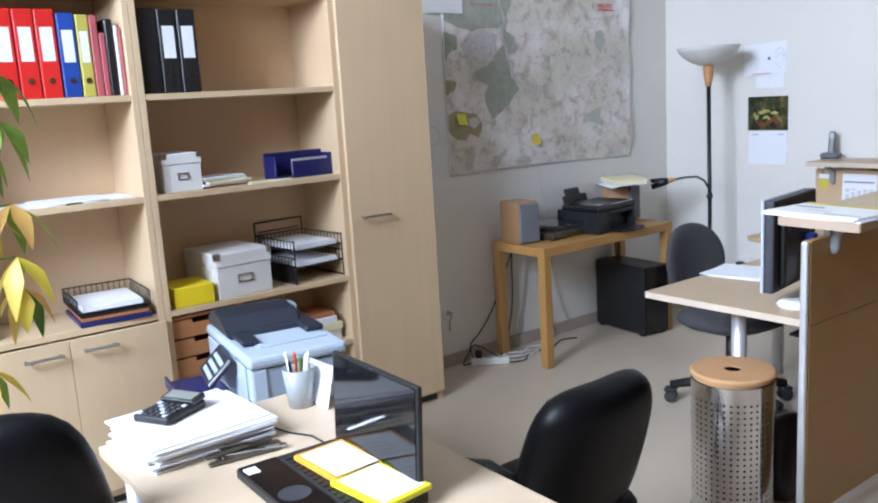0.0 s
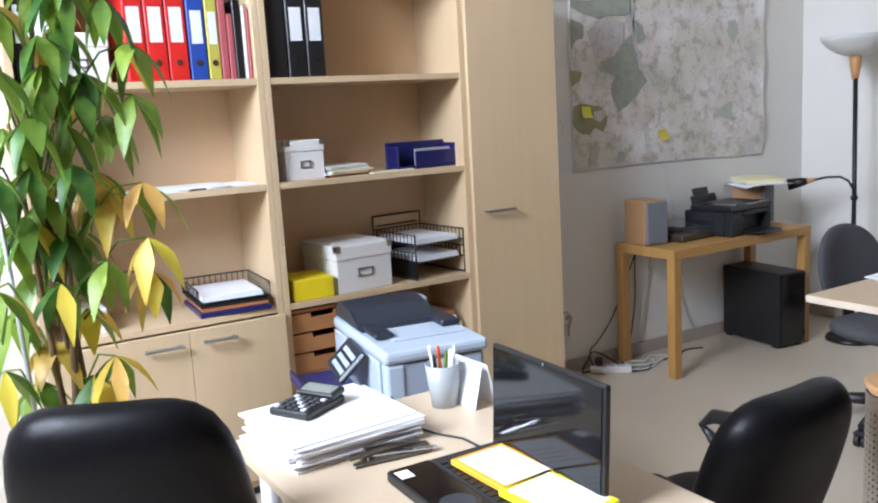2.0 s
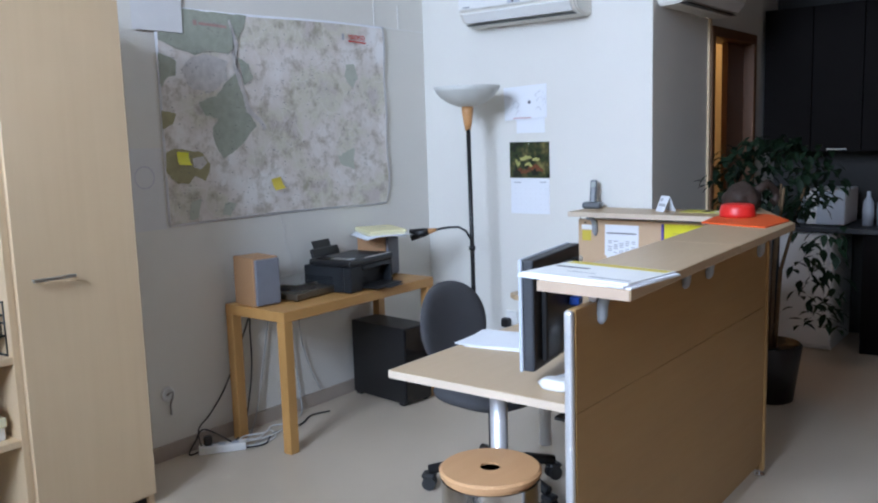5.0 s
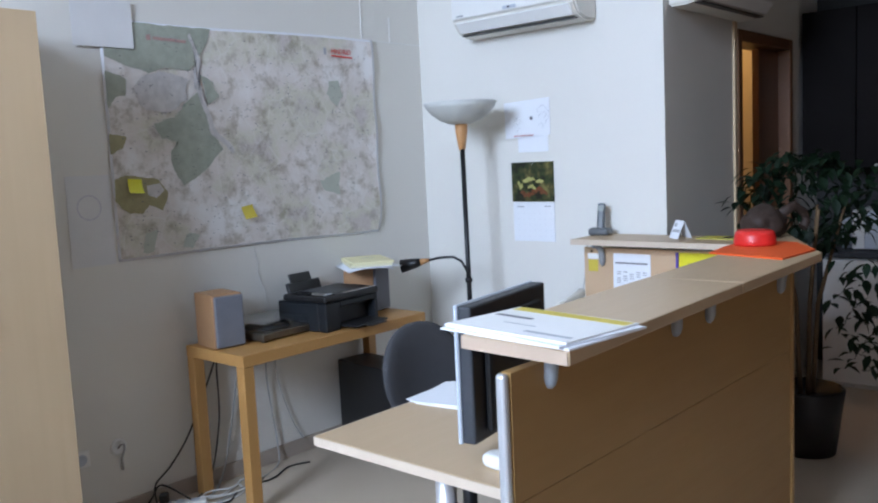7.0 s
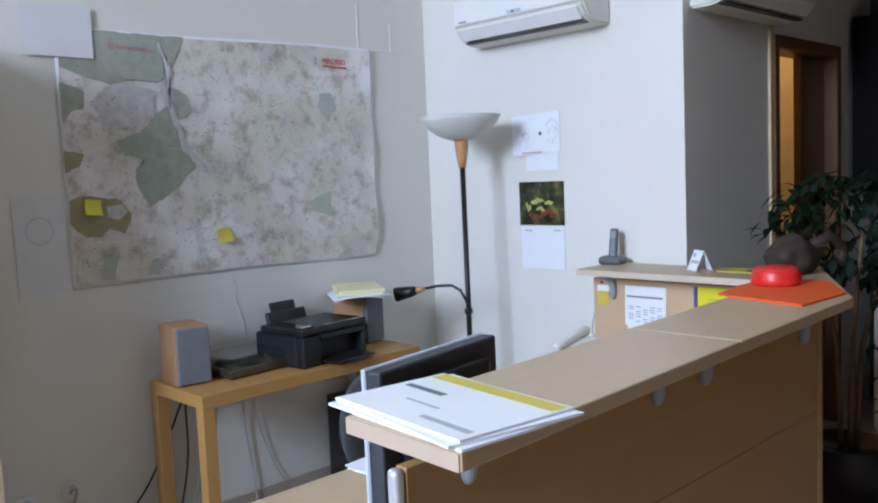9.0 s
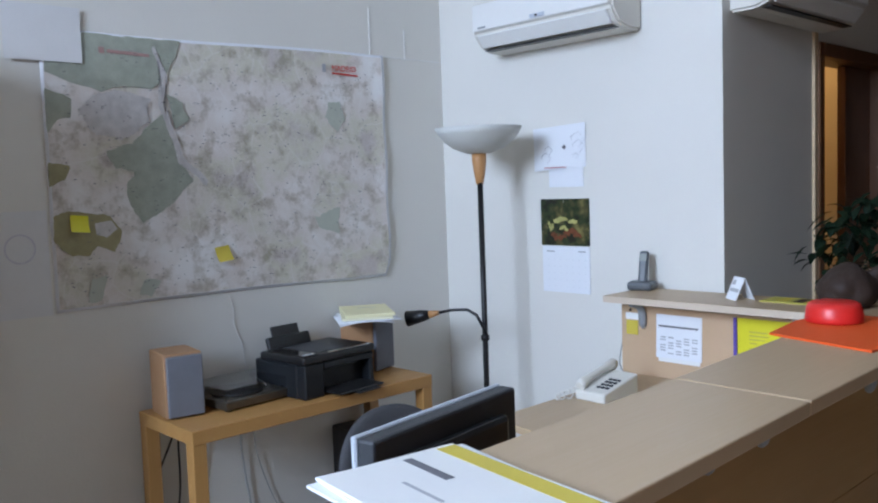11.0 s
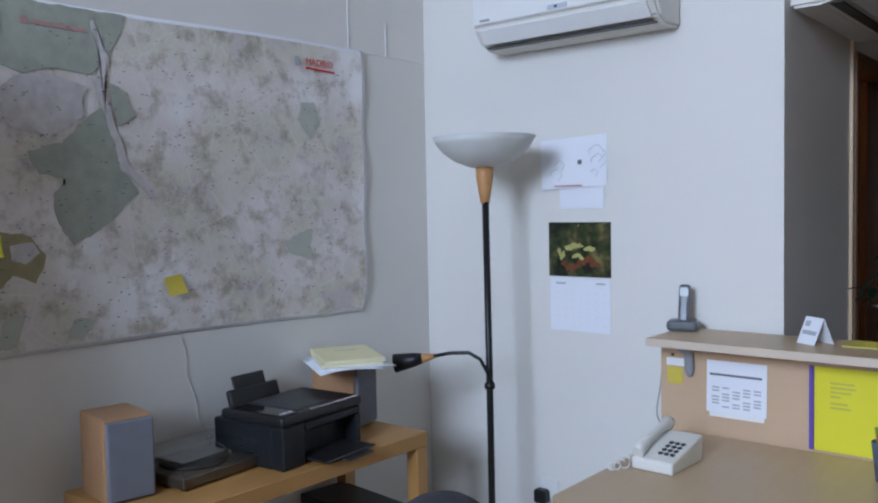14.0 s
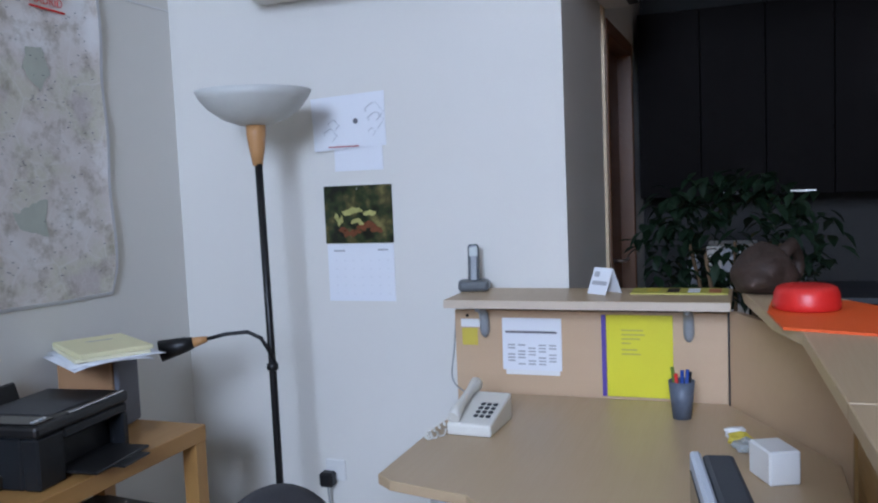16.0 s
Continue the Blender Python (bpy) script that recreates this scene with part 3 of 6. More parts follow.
for i, (w, d, h, z, mt, lb) in enumerate(((0.20, 0.20, 0.05, SD, M_CARD, "white paperback pack on the shelf"), (0.21, 0.22, 0.035, SD + 0.0505, M_PAPERY, "stack of cream booklets"), (0.17, 0.2, 0.03, SD + 0.086, M_PAPER, "thin white booklet stack"), (0.16, 0.18, 0.02, SD + 0.1165, M_TERRA, "brown booklet on the stack"))):
    solo("book", boxes((-w / 2, -d / 2, 0, w / 2, d / 2, h), bev=0.003), mt, lb, "book", "stacked books", pose(1.86, 3.60, z, 0, 0, 3 - 2 * i))
solo("card_box", boxes((-0.13, -0.12, 0, 0.13, 0.12, 0.14), bev=0.004), M_PAPERY, "open cream carton low in the bookcase", "box", m=pose(1.62, 3.62, 0.0605, 0, 0, 5))
solo("card_box", boxes((-0.07, -0.09, 0, 0.07, 0.09, 0.10), bev=0.004), M_CARD, "small white carton low in the bookcase", "box", m=pose(1.88, 3.58, 0.0605, 0, 0, -8))


# ---- front desk with laptop ----
DZ = 0.74
dk = thing("desk", "pale maple office desk with pale edging", "desk")
part("tabletop", prism(bmesh.new(), [(0.51, 0.80), (1.095, 0.80), (1.115, 2.19), (0.51, 2.19)], DZ - 0.025, DZ, bev=0.003, seg=2), M_DESK, dk)
for x in (0.56, 1.03):
    for y in (0.87, 2.10):
        part("leg", tube(bmesh.new(), [(x, y, 0.0), (x, y, DZ - 0.06)], 0.022, 16), M_ALU, dk)
part("apron", boxes((0.55, 0.865, DZ - 0.065, 1.05, 0.895, DZ - 0.026), (0.55, 2.085, DZ - 0.065, 1.05, 2.115, DZ - 0.026)), M_ALU, dk)

pp = paper_pile("paper_stack", 0.30, 0.28, 12, pose(0.70, 2.065, DZ, 0, 0, 1), "untidy stack of white printed papers on the desk", (M_PAPER, M_PAPER, M_CARD), 0.0046, 0.010, 5)
cal = thing("calculator", "black desk calculator with grey display", "calculator", "", pose(0.672, 2.125, DZ + 0.0562, 0, 0, -62) @ Matrix.Diagonal((1.0, 0.86, 1.0, 1)))
part("body", boxes((-0.055, -0.08, 0, 0.055, 0.08, 0.018), bev=0.004), M_BLACK, cal)
hd = part("display_block", box(bmesh.new(), -0.054, 0, 0, 0.054, 0.055, 0.014, bev=0.003, m=pose(0, 0.030, 0.014, 9, 0, 0)), M_BLACK, cal)
part("display", box(bmesh.new(), -0.044, 0.008, 0.0142, 0.044, 0.047, 0.0155, m=pose(0, 0.030, 0.014, 9, 0, 0)), M_LCD, hd)
for i in range(5):
    for j in range(5):
        part("key", boxes((-0.046 + 0.019 * i, -0.072 + 0.02 * j, 0.0182, -0.033 + 0.019 * i, -0.059 + 0.02 * j, 0.022), bev=0.001), M_LGREY if (i + j) % 4 == 0 else M_DGREY, cal)

lp = thing("laptop", "black laptop with glossy screen, open", "laptop", "", pose(0.803, 1.588, DZ + 0.001, 0, 0, -2))
part("base", boxes((-0.125, -0.185, 0, 0.125, 0.185, 0.022), bev=0.004, seg=2), M_BLACK, lp)
part("palm_rest", boxes((-0.121, -0.181, 0.0222, -0.035, 0.181, 0.0232)), M_GLOSSB, lp)
part("touchpad", lathe(bmesh.new(), [(0, 0.0235), (0.03, 0.0235), (0.032, 0.0242), (0.034, 0.0235)], 24, -0.08, -0.01), M_DGREY, lp)
part("sticker", boxes((-0.118, 0.13, 0.0234, -0.09, 0.165, 0.0240)), M_PAPER, lp, "white maker's sticker")
kb = part("keyboard", boxes((-0.03, -0.165, 0.0222, 0.095, 0.165, 0.0235)), M_DGREY, lp)
bm = bmesh.new()
for i in range(6):
    for j in range(15):
        box(bm, -0.027 + 0.02 * i, -0.160 + 0.0215 * j, 0.0236, -0.011 + 0.02 * i, -0.143 + 0.0215 * j, 0.0265, bev=0.001)
part("keys", bm, M_BLACK, kb)
lid = part("lid", boxes((-0.004, -0.172, 0, 0.008, 0.172, 0.212), bev=0.003, seg=2), M_BLACK, lp)
lid.matrix_basis = pose(0.115, 0, 0.022, 0, 3, 0)
part("screen", boxes((-0.0062, -0.164, 0.012, -0.0042, 0.164, 0.205)), M_GLOSSB, lid, "glossy black screen, switched off")
part("webcam", lathe(bmesh.new(), [(0, 0), (0.003, 0)], 10), M_STEEL, lid).matrix_basis = pose(-0.0064, 0, 0.2085, 0, -90, 0)
for y, a, mt, lb in ((1.630, 92, M_AMBER, "orange-bordered booklet lying on the keyboard"), (1.470, 96, M_YGREEN, "yellow-green booklet lying on the keyboard")):
    bk = thing("booklet", lb, "booklet", "booklets on the laptop", pose(0.856, y, DZ + 0.0285, 0, 0, a))
    part("cover", boxes((-0.085, -0.062, 0, 0.085, 0.062, 0.012), bev=0.002), mt, bk)
    part("inset", boxes((-0.074, -0.052, 0.0122, 0.072, 0.052, 0.0128)), M_PAPER, bk, "white printed panel")
    bm = bmesh.new()
    for k in range(4):
        box(bm, -0.05 + 0.022 * k, -0.04, 0.0129, -0.044 + 0.022 * k, 0.03 - 0.012 * (k % 2), 0.0132)
    part("print_bars", bm, M_PAPERY, bk)

cup = thing("pen_cup", "clear tumbler holding pens and markers", "pen cup", "", pose(1.003, 2.075, DZ))
part("tumbler", lathe(bmesh.new(), [(0, 0.0), (0.032, 0.0), (0.043, 0.105), (0.0405, 0.105), (0.030, 0.004), (0, 0.004)], 28), M_CUP, cup)
for k, mt in enumerate((M_CARD, M_ORANGE, M_CARD, M_BLACK, M_LEAF, M_CARD)):
    a = k * 1.05
    part("pen", tube(bmesh.new(), [(0.012 * math.cos(a), 0.012 * math.sin(a), 0.006), (0.030 * math.cos(a + .3), 0.030 * math.sin(a + .3), 0.125 + 0.008 * (k % 3)), (0.031 * math.cos(a + .3), 0.031 * math.sin(a + .3), 0.133 + 0.008 * (k % 3))], [0.0045, 0.0045, 0.002], 8), mt, cup)
tent = thing("tent_card", "folded white card standing on the desk", "card", "", pose(1.062, 2.06, DZ + 0.002, 0, 0, 2))
part("leaf", boxes((-0.001, -0.07, 0, 0.001, 0.07, 0.105)), M_PAPER, tent).matrix_basis = pose(-0.03, 0, 0, 0, 14, 0)
part("leaf", boxes((-0.001, -0.07, 0, 0.001, 0.07, 0.105)), M_PAPER, tent).matrix_basis = pose(0.035, 0, 0, 0, -14, 0)
fc = thing("file_clip", "brushed metal file fastener lying on the desk", "clip", "", pose(0.752, 1.888, DZ, 0, 0, -12))
for k, (dx, a, mt) in enumerate(((0, 4, M_FILM), (0.014, -8, M_STEEL), (-0.010, 14, M_FILM), (0.006, 1, M_FILM))):
    part("bar", box(bmesh.new(), -0.085, -0.009, 0.001, 0.085, 0.009, 0.006, bev=0.002, m=pose(dx, 0.015 * k - 0.022, 0.0052 * (k % 3), 0, 0, a)), mt, fc)
part("lever", tube(bmesh.new(), [(-0.05, -0.02, 0.004), (-0.05, 0.02, 0.018), (0.0, 0.022, 0.02), (0.05, 0.0, 0.018)], 0.003), M_FILM, fc)
cb = solo("power_cable", tube(bmesh.new(), [(0.862, 2.08, DZ + 0.05), (0.866, 2.0, DZ + 0.004), (0.885, 1.92, DZ + 0.004), (0.915, 1.86, DZ + 0.004), (0.91, 1.76, DZ + 0.010)], 0.0025), M_CABLE, "thin black laptop power cable on the desk", "cable")


# ---- laser printer on a low stand behind the desk ----
PM = pose(1.155, 2.535, 0, 0, 0, -9) @ Matrix.Diagonal((0.92, 1, 1, 1))
st = thing("printer_stand", "low grey stand under the laser printer", "stand", "", PM)
part("body", boxes((-0.17, -0.245, 0.0, 0.17, 0.245, 0.45), bev=0.004), M_GREY, st)
lz = thing("laser_printer", "bulky pale blue-grey laser printer with dark lid", "printer", "", PM @ pose(0, 0, 0.4505))
part("body", boxes((-0.155, -0.245, 0, 0.155, 0.245, 0.335), bev=0.012, seg=2), M_GREYB, lz)
part("corner_column", boxes((-0.160, -0.250, 0.0, -0.10, -0.20, 0.336), bev=0.010, seg=2), M_PRBLUE, lz)
part("front_panel", boxes((-0.166, -0.20, 0.0, -0.1555, 0.235, 0.335), bev=0.004), M_PRBLUE, lz)
bm = bmesh.new()
prism(bm, [(-0.165, -0.255), (0.165, -0.255), (0.165, 0.25), (-0.165, 0.25)], 0.336, 0.372, bev=0.012, seg=2)
part("top_cover", bm, M_PRBLUE, lz)
part("tray_floor", boxes((-0.10, -0.16, 0.3722, 0.135, 0.10, 0.376), bev=0.002), M_PRBLUE, lz)
part("output_slot", boxes((-0.06, -0.02, 0.3762, 0.10, 0.10, 0.3785)), M_BLACK, lz)
bm = bmesh.new()
prof = [(-0.02, 0.3725), (0.0, 0.392), (0.07, 0.425), (0.15, 0.437), (0.215, 0.425), (0.243, 0.395), (0.245, 0.3725)]
ends = [[bm.verts.new((x, y, z)) for y, z in prof] for x in (-0.155, 0.11)]
bm.faces.new(ends[0]), bm.faces.new(ends[1][::-1])
for k in range(len(prof)):
    bm.faces.new((ends[0][k], ends[1][k], ends[1][(k + 1) % len(prof)], ends[0][(k + 1) % len(prof)]))
bmesh.ops.recalc_face_normals(bm, faces=bm.faces)
bmesh.ops.bevel(bm, geom=list(bm.edges), offset=0.006, segments=2, affect="EDGES")
part("hood", bm, M_DBLUE, lz, "dark curved rear hood")
part("side_rail", box(bmesh.new(), -0.145, -0.13, 0.3765, -0.085, 0.02, 0.392, bev=0.005), M_DBLUE, lz)
part("side_rail", box(bmesh.new(), 0.085, -0.10, 0.3765, 0.15, 0.14, 0.395, bev=0.005), M_DBLUE, lz)
part("hinge_cap", boxes((0.115, 0.17, 0.3725, 0.16, 0.235, 0.41), bev=0.008), M_PRBLUE, lz)
cp = part("control_panel", boxes((-0.055, -0.10, 0, 0.055, 0.10, 0.018), bev=0.006), M_DBLUE, lz)
cp.matrix_basis = pose(-0.205, -0.03, 0.30, 0, -42, -6)
for i in range(3):
    for j in range(6):
        part("button", boxes((-0.038 + 0.026 * i, -0.08 + 0.024 * j, 0.0182, -0.022 + 0.026 * i, -0.064 + 0.024 * j, 0.0215), bev=0.001), M_PRBLUE if (i + j) % 3 else M_PRBLUE, cp)
part("paper_tray", boxes((-0.34, -0.15, 0.20, -0.168, 0.20, 0.215), (-0.34, -0.15, 0.215, -0.33, 0.20, 0.235), bev=0.003), M_NAVY, lz, "dark fold-out paper tray")


# ---- chairs ----
def five_star(ob, r=0.29, z_top=0.42, mat=M_BLACK):
    part("column", tube(bmesh.new(), [(0, 0, 0.10), (0, 0, z_top)], 0.026, 14), mat, ob)
    for k in range(5):
        a = k * math.tau / 5 + 0.3
        c, s = math.cos(a), math.sin(a)
        lg = part("leg", tube(bmesh.new(), [(0.02 * c, 0.02 * s, 0.125), (0.15 * c, 0.15 * s, 0.115), (r * c, r * s, 0.085)], [0.032, 0.026, 0.020], 8), mat, ob)
        bm = bmesh.new()
        for o in (-0.016, 0.016):
            bmesh.ops.create_cone(bm, cap_ends=True, segments=18, radius1=0.029, radius2=0.029, depth=0.018, matrix=Matrix.Translation((r * c - s * o, r * s + c * o, 0.029)) @ pose(0, 0, 0, 90, 0, math.degrees(a)))
        box(bm, -0.03, -0.028, 0.05, 0.03, 0.028, 0.072, bev=0.008, m=pose(r * c, r * s, 0, 0, 0, math.degrees(a)))
        part("caster", bm, mat, lg, "black twin-wheel caster")


def armchair_black(m, label, tall=0.44):
    """Padded leather swivel chair with loop arms; faces +y in its own space."""
    ob = thing("office_chair", label, "chair", "black leather chairs", m)
    five_star(ob)
    bm = cushion(bmesh.new(), 0.44, 0.44, 0.09, power=5)
    part("seat", bm, M_LEATHER, ob).matrix_basis = pose(0, 0.16, 0.405, 90, 0, 0)
    bm = cushion(bmesh.new(), 0.43, tall + 0.084, 0.13, curve=-0.025, power=4.2, taper=0.10)
    part("backrest", bm, M_LEATHER, ob).matrix_basis = pose(0, -0.185, 0.39, 18, 0, 0)
    for sx in (-1, 1):
        part("armrest", tube(bmesh.new(), [(sx * 0.20, -0.20, 0.575), (sx * 0.22, -0.06 + 0.05 * sx, 0.598), (sx * 0.225, 0.03 + 0.07 * sx, 0.582), (sx * 0.227, 0.075 + 0.07 * sx, 0.545), (sx * 0.222, 0.05 + 0.06 * sx, 0.525), (sx * 0.215, 0.0 + 0.05 * sx, 0.475), (sx * 0.20, -0.02 + 0.04 * sx, 0.42)], [0.016, 0.020, 0.020, 0.010, 0.014, 0.024, 0.020], 10), M_BLACK, ob)
    return ob


armchair_black(pose(1.52, 1.788, 0, 0, 0, 1), "black leather swivel chair drawn up to the desk", 0.362)
armchair_black(pose(0.38, 2.15, 0, 0, 0, -28), "black leather swivel chair behind the laptop", 0.555)

oc = thing("task_chair", "grey fabric task chair with oval backrest", "chair", "", pose(3.375, 2.345, 0, 0, 0, 172))
five_star(oc, 0.28, 0.40)
part("seat", cushion(bmesh.new(), 0.45, 0.43, 0.08, power=3), M_FABRIC, oc).matrix_basis = pose(0, 0.215, 0.44, 90, 0, 0)
part("backrest", cushion(bmesh.new(), 0.38, 0.36, 0.055, curve=-0.03, power=2.2, taper=0.05), M_FABRIC, oc).matrix_basis = pose(0, -0.22, 0.50, 8, 0, 0)
part("back_bar", boxes((-0.03, -0.235, 0.40, 0.03, -0.222, 0.66), (-0.03, -0.235, 0.38, 0.03, 0.0, 0.395), bev=0.004), M_BLACK, oc)
part("lever", tube(bmesh.new(), [(-0.1, 0.0, 0.40), (-0.24, -0.03, 0.385), (-0.28, -0.035, 0.38)], [0.006, 0.006, 0.013], 8), M_BLACK, oc)
part("mechanism", boxes((-0.11, -0.12, 0.385, 0.11, 0.12, 0.415), bev=0.006), M_BLACK, oc)


# ---- perforated waste bin ----
BX, BY, BH, BR = 2.508, 1.768, 0.538, 0.140
bn = thing("waste_bin", "round perforated chrome bin with wooden lid", "bin", "", pose(BX, BY, 0))
bm = bmesh.new()
seg = 120
rows_n = 70
grid = [[bm.verts.new((BR * math.cos(k * math.tau / seg), BR * math.sin(k * math.tau / seg), 0.02 + (BH - 0.05) * j / rows_n)) for k in range(seg)] for j in range(rows_n + 1)]
for j in range(rows_n):
    for k in range(seg):
        if not (j % 3 == 1 and k % 3 == 1 and 9 < j < 62):
            f = bm.faces.new((grid[j][k], grid[j][(k + 1) % seg], grid[j + 1][(k + 1) % seg], grid[j + 1][k]))
            f.smooth = True
part("perforated_drum", bm, M_STEEL, bn)
part("inner_bag", lathe(bmesh.new(), [(0, 0.03), (BR - 0.012, 0.03), (BR - 0.012, BH - 0.04)], 40), M_BLACK, bn)
part("bottom_ring", lathe(bmesh.new(), [(BR - 0.004, 0.0), (BR + 0.003, 0.0), (BR + 0.003, 0.022), (BR - 0.004, 0.022)], 48), M_BLACK, bn)
lid_bm = bmesh.new()
lathe(lid_bm, [(0.029, BH - 0.006), (BR - 0.006, BH - 0.03), (BR - 0.006, BH - 0.018), (BR + 0.003, BH - 0.018), (BR + 0.005, BH - 0.006), (BR - 0.002, BH), (0.029, BH), (0.029, BH - 0.006)], 56, smooth=False)
part("lid", lid_bm, M_LIDWOOD, bn, "round wooden lid with a finger hole")


# ---- reception desk and screen panels ----
RZ = 0.735
rd = thing("reception_desk", "pale maple corner workstation desk", "desk")
part("worktop", prism(bmesh.new(), [(2.58, 1.56), (3.30, 1.56), (3.30, 2.20), (2.58, 2.20)], RZ - 0.025, RZ, bev=0.003, seg=2), M_DESKR, rd)
part("corner_worktop", prism(bmesh.new(), [(3.302, 1.56), (4.16, 1.56), (4.64, 1.815), (4.64, 2.575), (3.86, 2.575), (3.825, 2.53), (3.78, 2.33), (3.66, 2.22), (3.302, 2.20)], RZ - 0.025, RZ, bev=0.003, seg=2), M_DESKR, rd)
part("edge_strip", boxes((2.576, 1.562, RZ - 0.0245, 2.5795, 2.198, RZ - 0.001), (2.58, 2.2005, RZ - 0.0245, 3.29, 2.2035, RZ - 0.001)), M_EDGE, rd, "pale edge band")
for x, y in ((2.78, 1.92), (3.95, 2.45), (4.5, 2.45)):
    part("leg", tube(bmesh.new(), [(x, y, 0.0), (x, y, RZ - 0.03)], 0.028, 18), M_ALU, rd)
part("cable_tray", boxes((2.75, 1.60, RZ - 0.12, 3.7, 1.70, RZ - 0.11)), M_BLACK, rd)

CT, CY0, CY1 = 1.088, 1.342, 1.628
sp = thing("reception_screen", "wood-faced reception screen, shade in its outer panels, aluminium end frame", "desk screen")
part("panel", boxes((2.530, 1.505, 0.06, 4.13, 1.530, 0.7302), bev=0.001), M_PANEL, sp)
part("panel", boxes((2.530, 1.505, 0.7314, 4.13, 1.530, 1.01), bev=0.001), M_PANEL, sp)
bm = bmesh.new()
box(bm, 2.508, 1.506, 0.02, 2.5295, 1.530, 1.01, bev=0.008, seg=3)
part("end_frame", bm, M_ALU, sp, "rounded aluminium end frame")
part("end_frame", boxes((4.1305, 1.497, 0.02, 4.155, 1.538, 1.01), bev=0.006, seg=2), M_PANEL, sp, "wooden end post in the shaded panel tone")
dg = Matrix.Translation((4.158, 1.516, 0)) @ pose(0, 0, 0, 0, 0, math.degrees(math.atan2(0.284, 0.50)))
part("corner_panel", box(bmesh.new(), 0.002, -0.012, 0.06, 0.567, 0.012, 1.005, bev=0.001, m=dg), M_SCREEN, sp)
part("side_panel", boxes((4.655, 1.812, 0.06, 4.68, 2.648, 0.998), bev=0.001), M_SCREEN, sp)
part("joint_strip", boxes((4.650, 1.800, 0.06, 4.684, 1.811, 1.001)), M_METALB, sp)
for x in (2.54, 3.62, 4.14):
    part("foot", lathe(bmesh.new(), [(0, 0), (0.024, 0), (0.024, 0.008), (0.01, 0.014), (0.01, 0.06), (0, 0.06)], 16, x, 1.518), M_STEEL, sp, "chrome levelling foot")


def counter_bracket(parent, m):
    """Curved grey arm under a counter board: from the panel (y = 0) outwards."""
    bm = bmesh.new()
    tube(bm, [(0, -0.004, -0.108), (0, -0.006, -0.100), (0, -0.008, -0.085), (0, -0.010, -0.055), (0, -0.018, -0.034), (0, -0.034, -0.020), (0, -0.058, -0.012), (0, -0.090, -0.008)],
         [0.006, 0.012, 0.016, 0.016, 0.015, 0.013, 0.010, 0.007], 12)
    p = part("bracket", bm, M_GREY, parent, "grey plastic support arm")
    p.matrix_basis = m
    return p


ct = thing("reception_counter", "pale maple raised counter shelf on brackets", "counter")
part("board", prism(bmesh.new(), [(2.470, CY0 - 0.018), (3.347, CY0 + 0.012), (3.355, CY1), (2.487, CY1 - 0.034)], CT - 0.028, CT, bev=0.003, seg=2), M_DESKR, ct)
part("board", prism(bmesh.new(), [(3.350, CY0 + 0.012), (4.04, CY0 + 0.03), (4.66, 1.70), (4.66, 1.775), (4.44, 1.765), (4.04, 1.705), (3.88, 1.655), (3.358, CY1)], CT - 0.028, CT, bev=0.003, seg=2), M_DESKR, ct)
part("edge_strip", prism(bmesh.new(), [(2.467, CY0 - 0.015), (2.4695, CY0 - 0.015), (2.4865, CY1 - 0.036), (2.484, CY1 - 0.036)], CT - 0.027, CT - 0.001), M_EDGEC, ct)
for x in (2.66, 3.25, 3.46, 4.02):
    counter_bracket(ct, pose(x, 1.504, CT - 0.030))
    part("post", boxes((x - 0.014, 1.507, 1.011, x + 0.014, 1.528, CT - 0.0285)), M_ALU, ct)
C2 = 1.050
c2 = thing("counter_shelf", "narrow pale maple shelf on top of the screen", "shelf")
part("board", boxes((4.52, 1.80, C2 - 0.026, 4.81, 2.637, C2), bev=0.003, seg=2), M_DESKR, c2)
part("edge_strip", boxes((4.516, 1.802, C2 - 0.025, 4.5195, 2.635, C2 - 0.001)), M_EDGE, c2)
for y in (1.92, 2.545):
    counter_bracket(c2, pose(4.654, y, C2 - 0.028, 0, 0, -90))

M_INKJET = plain("slate_plastic", (0.007, 0.009, 0.012), 0.5, vary=0.1)
M_CREAMY = plain("yellow_pad", (0.80, 0.75, 0.46), 0.7, vary=0.05)


# ---- console table with printer and loudspeakers ----
TZ = 0.683
tb = thing("console_table", "narrow oak-veneer console table", "table")
part("tabletop", boxes((3.175, 3.365, TZ - 0.05, 4.285, 3.79, TZ), bev=0.002), M_OAK, tb)
for x in (3.176, 4.232):
    for y in (3.367, 3.737):
        part("leg", boxes((x, y, 0, x + 0.052, y + 0.052, TZ - 0.0505), bev=0.002), M_OAK_V, tb)


def speaker(m, label):
    ob = thing("loudspeaker", label, "loudspeaker", "desktop loudspeakers", m)
    part("cabinet", boxes((-0.07, -0.09, 0, 0.07, 0.09, 0.235), bev=0.006, seg=2), M_SPK, ob)
    part("grille", boxes((-0.066, -0.108, 0.006, 0.066, -0.0905, 0.228), bev=0.006, seg=2), M_GRILLE, ob, "grey cloth grille")
    return ob


speaker(pose(3.268, 3.655, TZ, 0, 0, -8), "small wooden loudspeaker with grey grille")
speaker(pose(4.195, 3.70, TZ, 0, 0, 14), "wooden loudspeaker with papers laid on it")
pd = thing("paper_pile", "cream pads on splayed white sheets on a loudspeaker", "papers", "", pose(4.14, 3.625, TZ + 0.2355, 0, 0, -34))
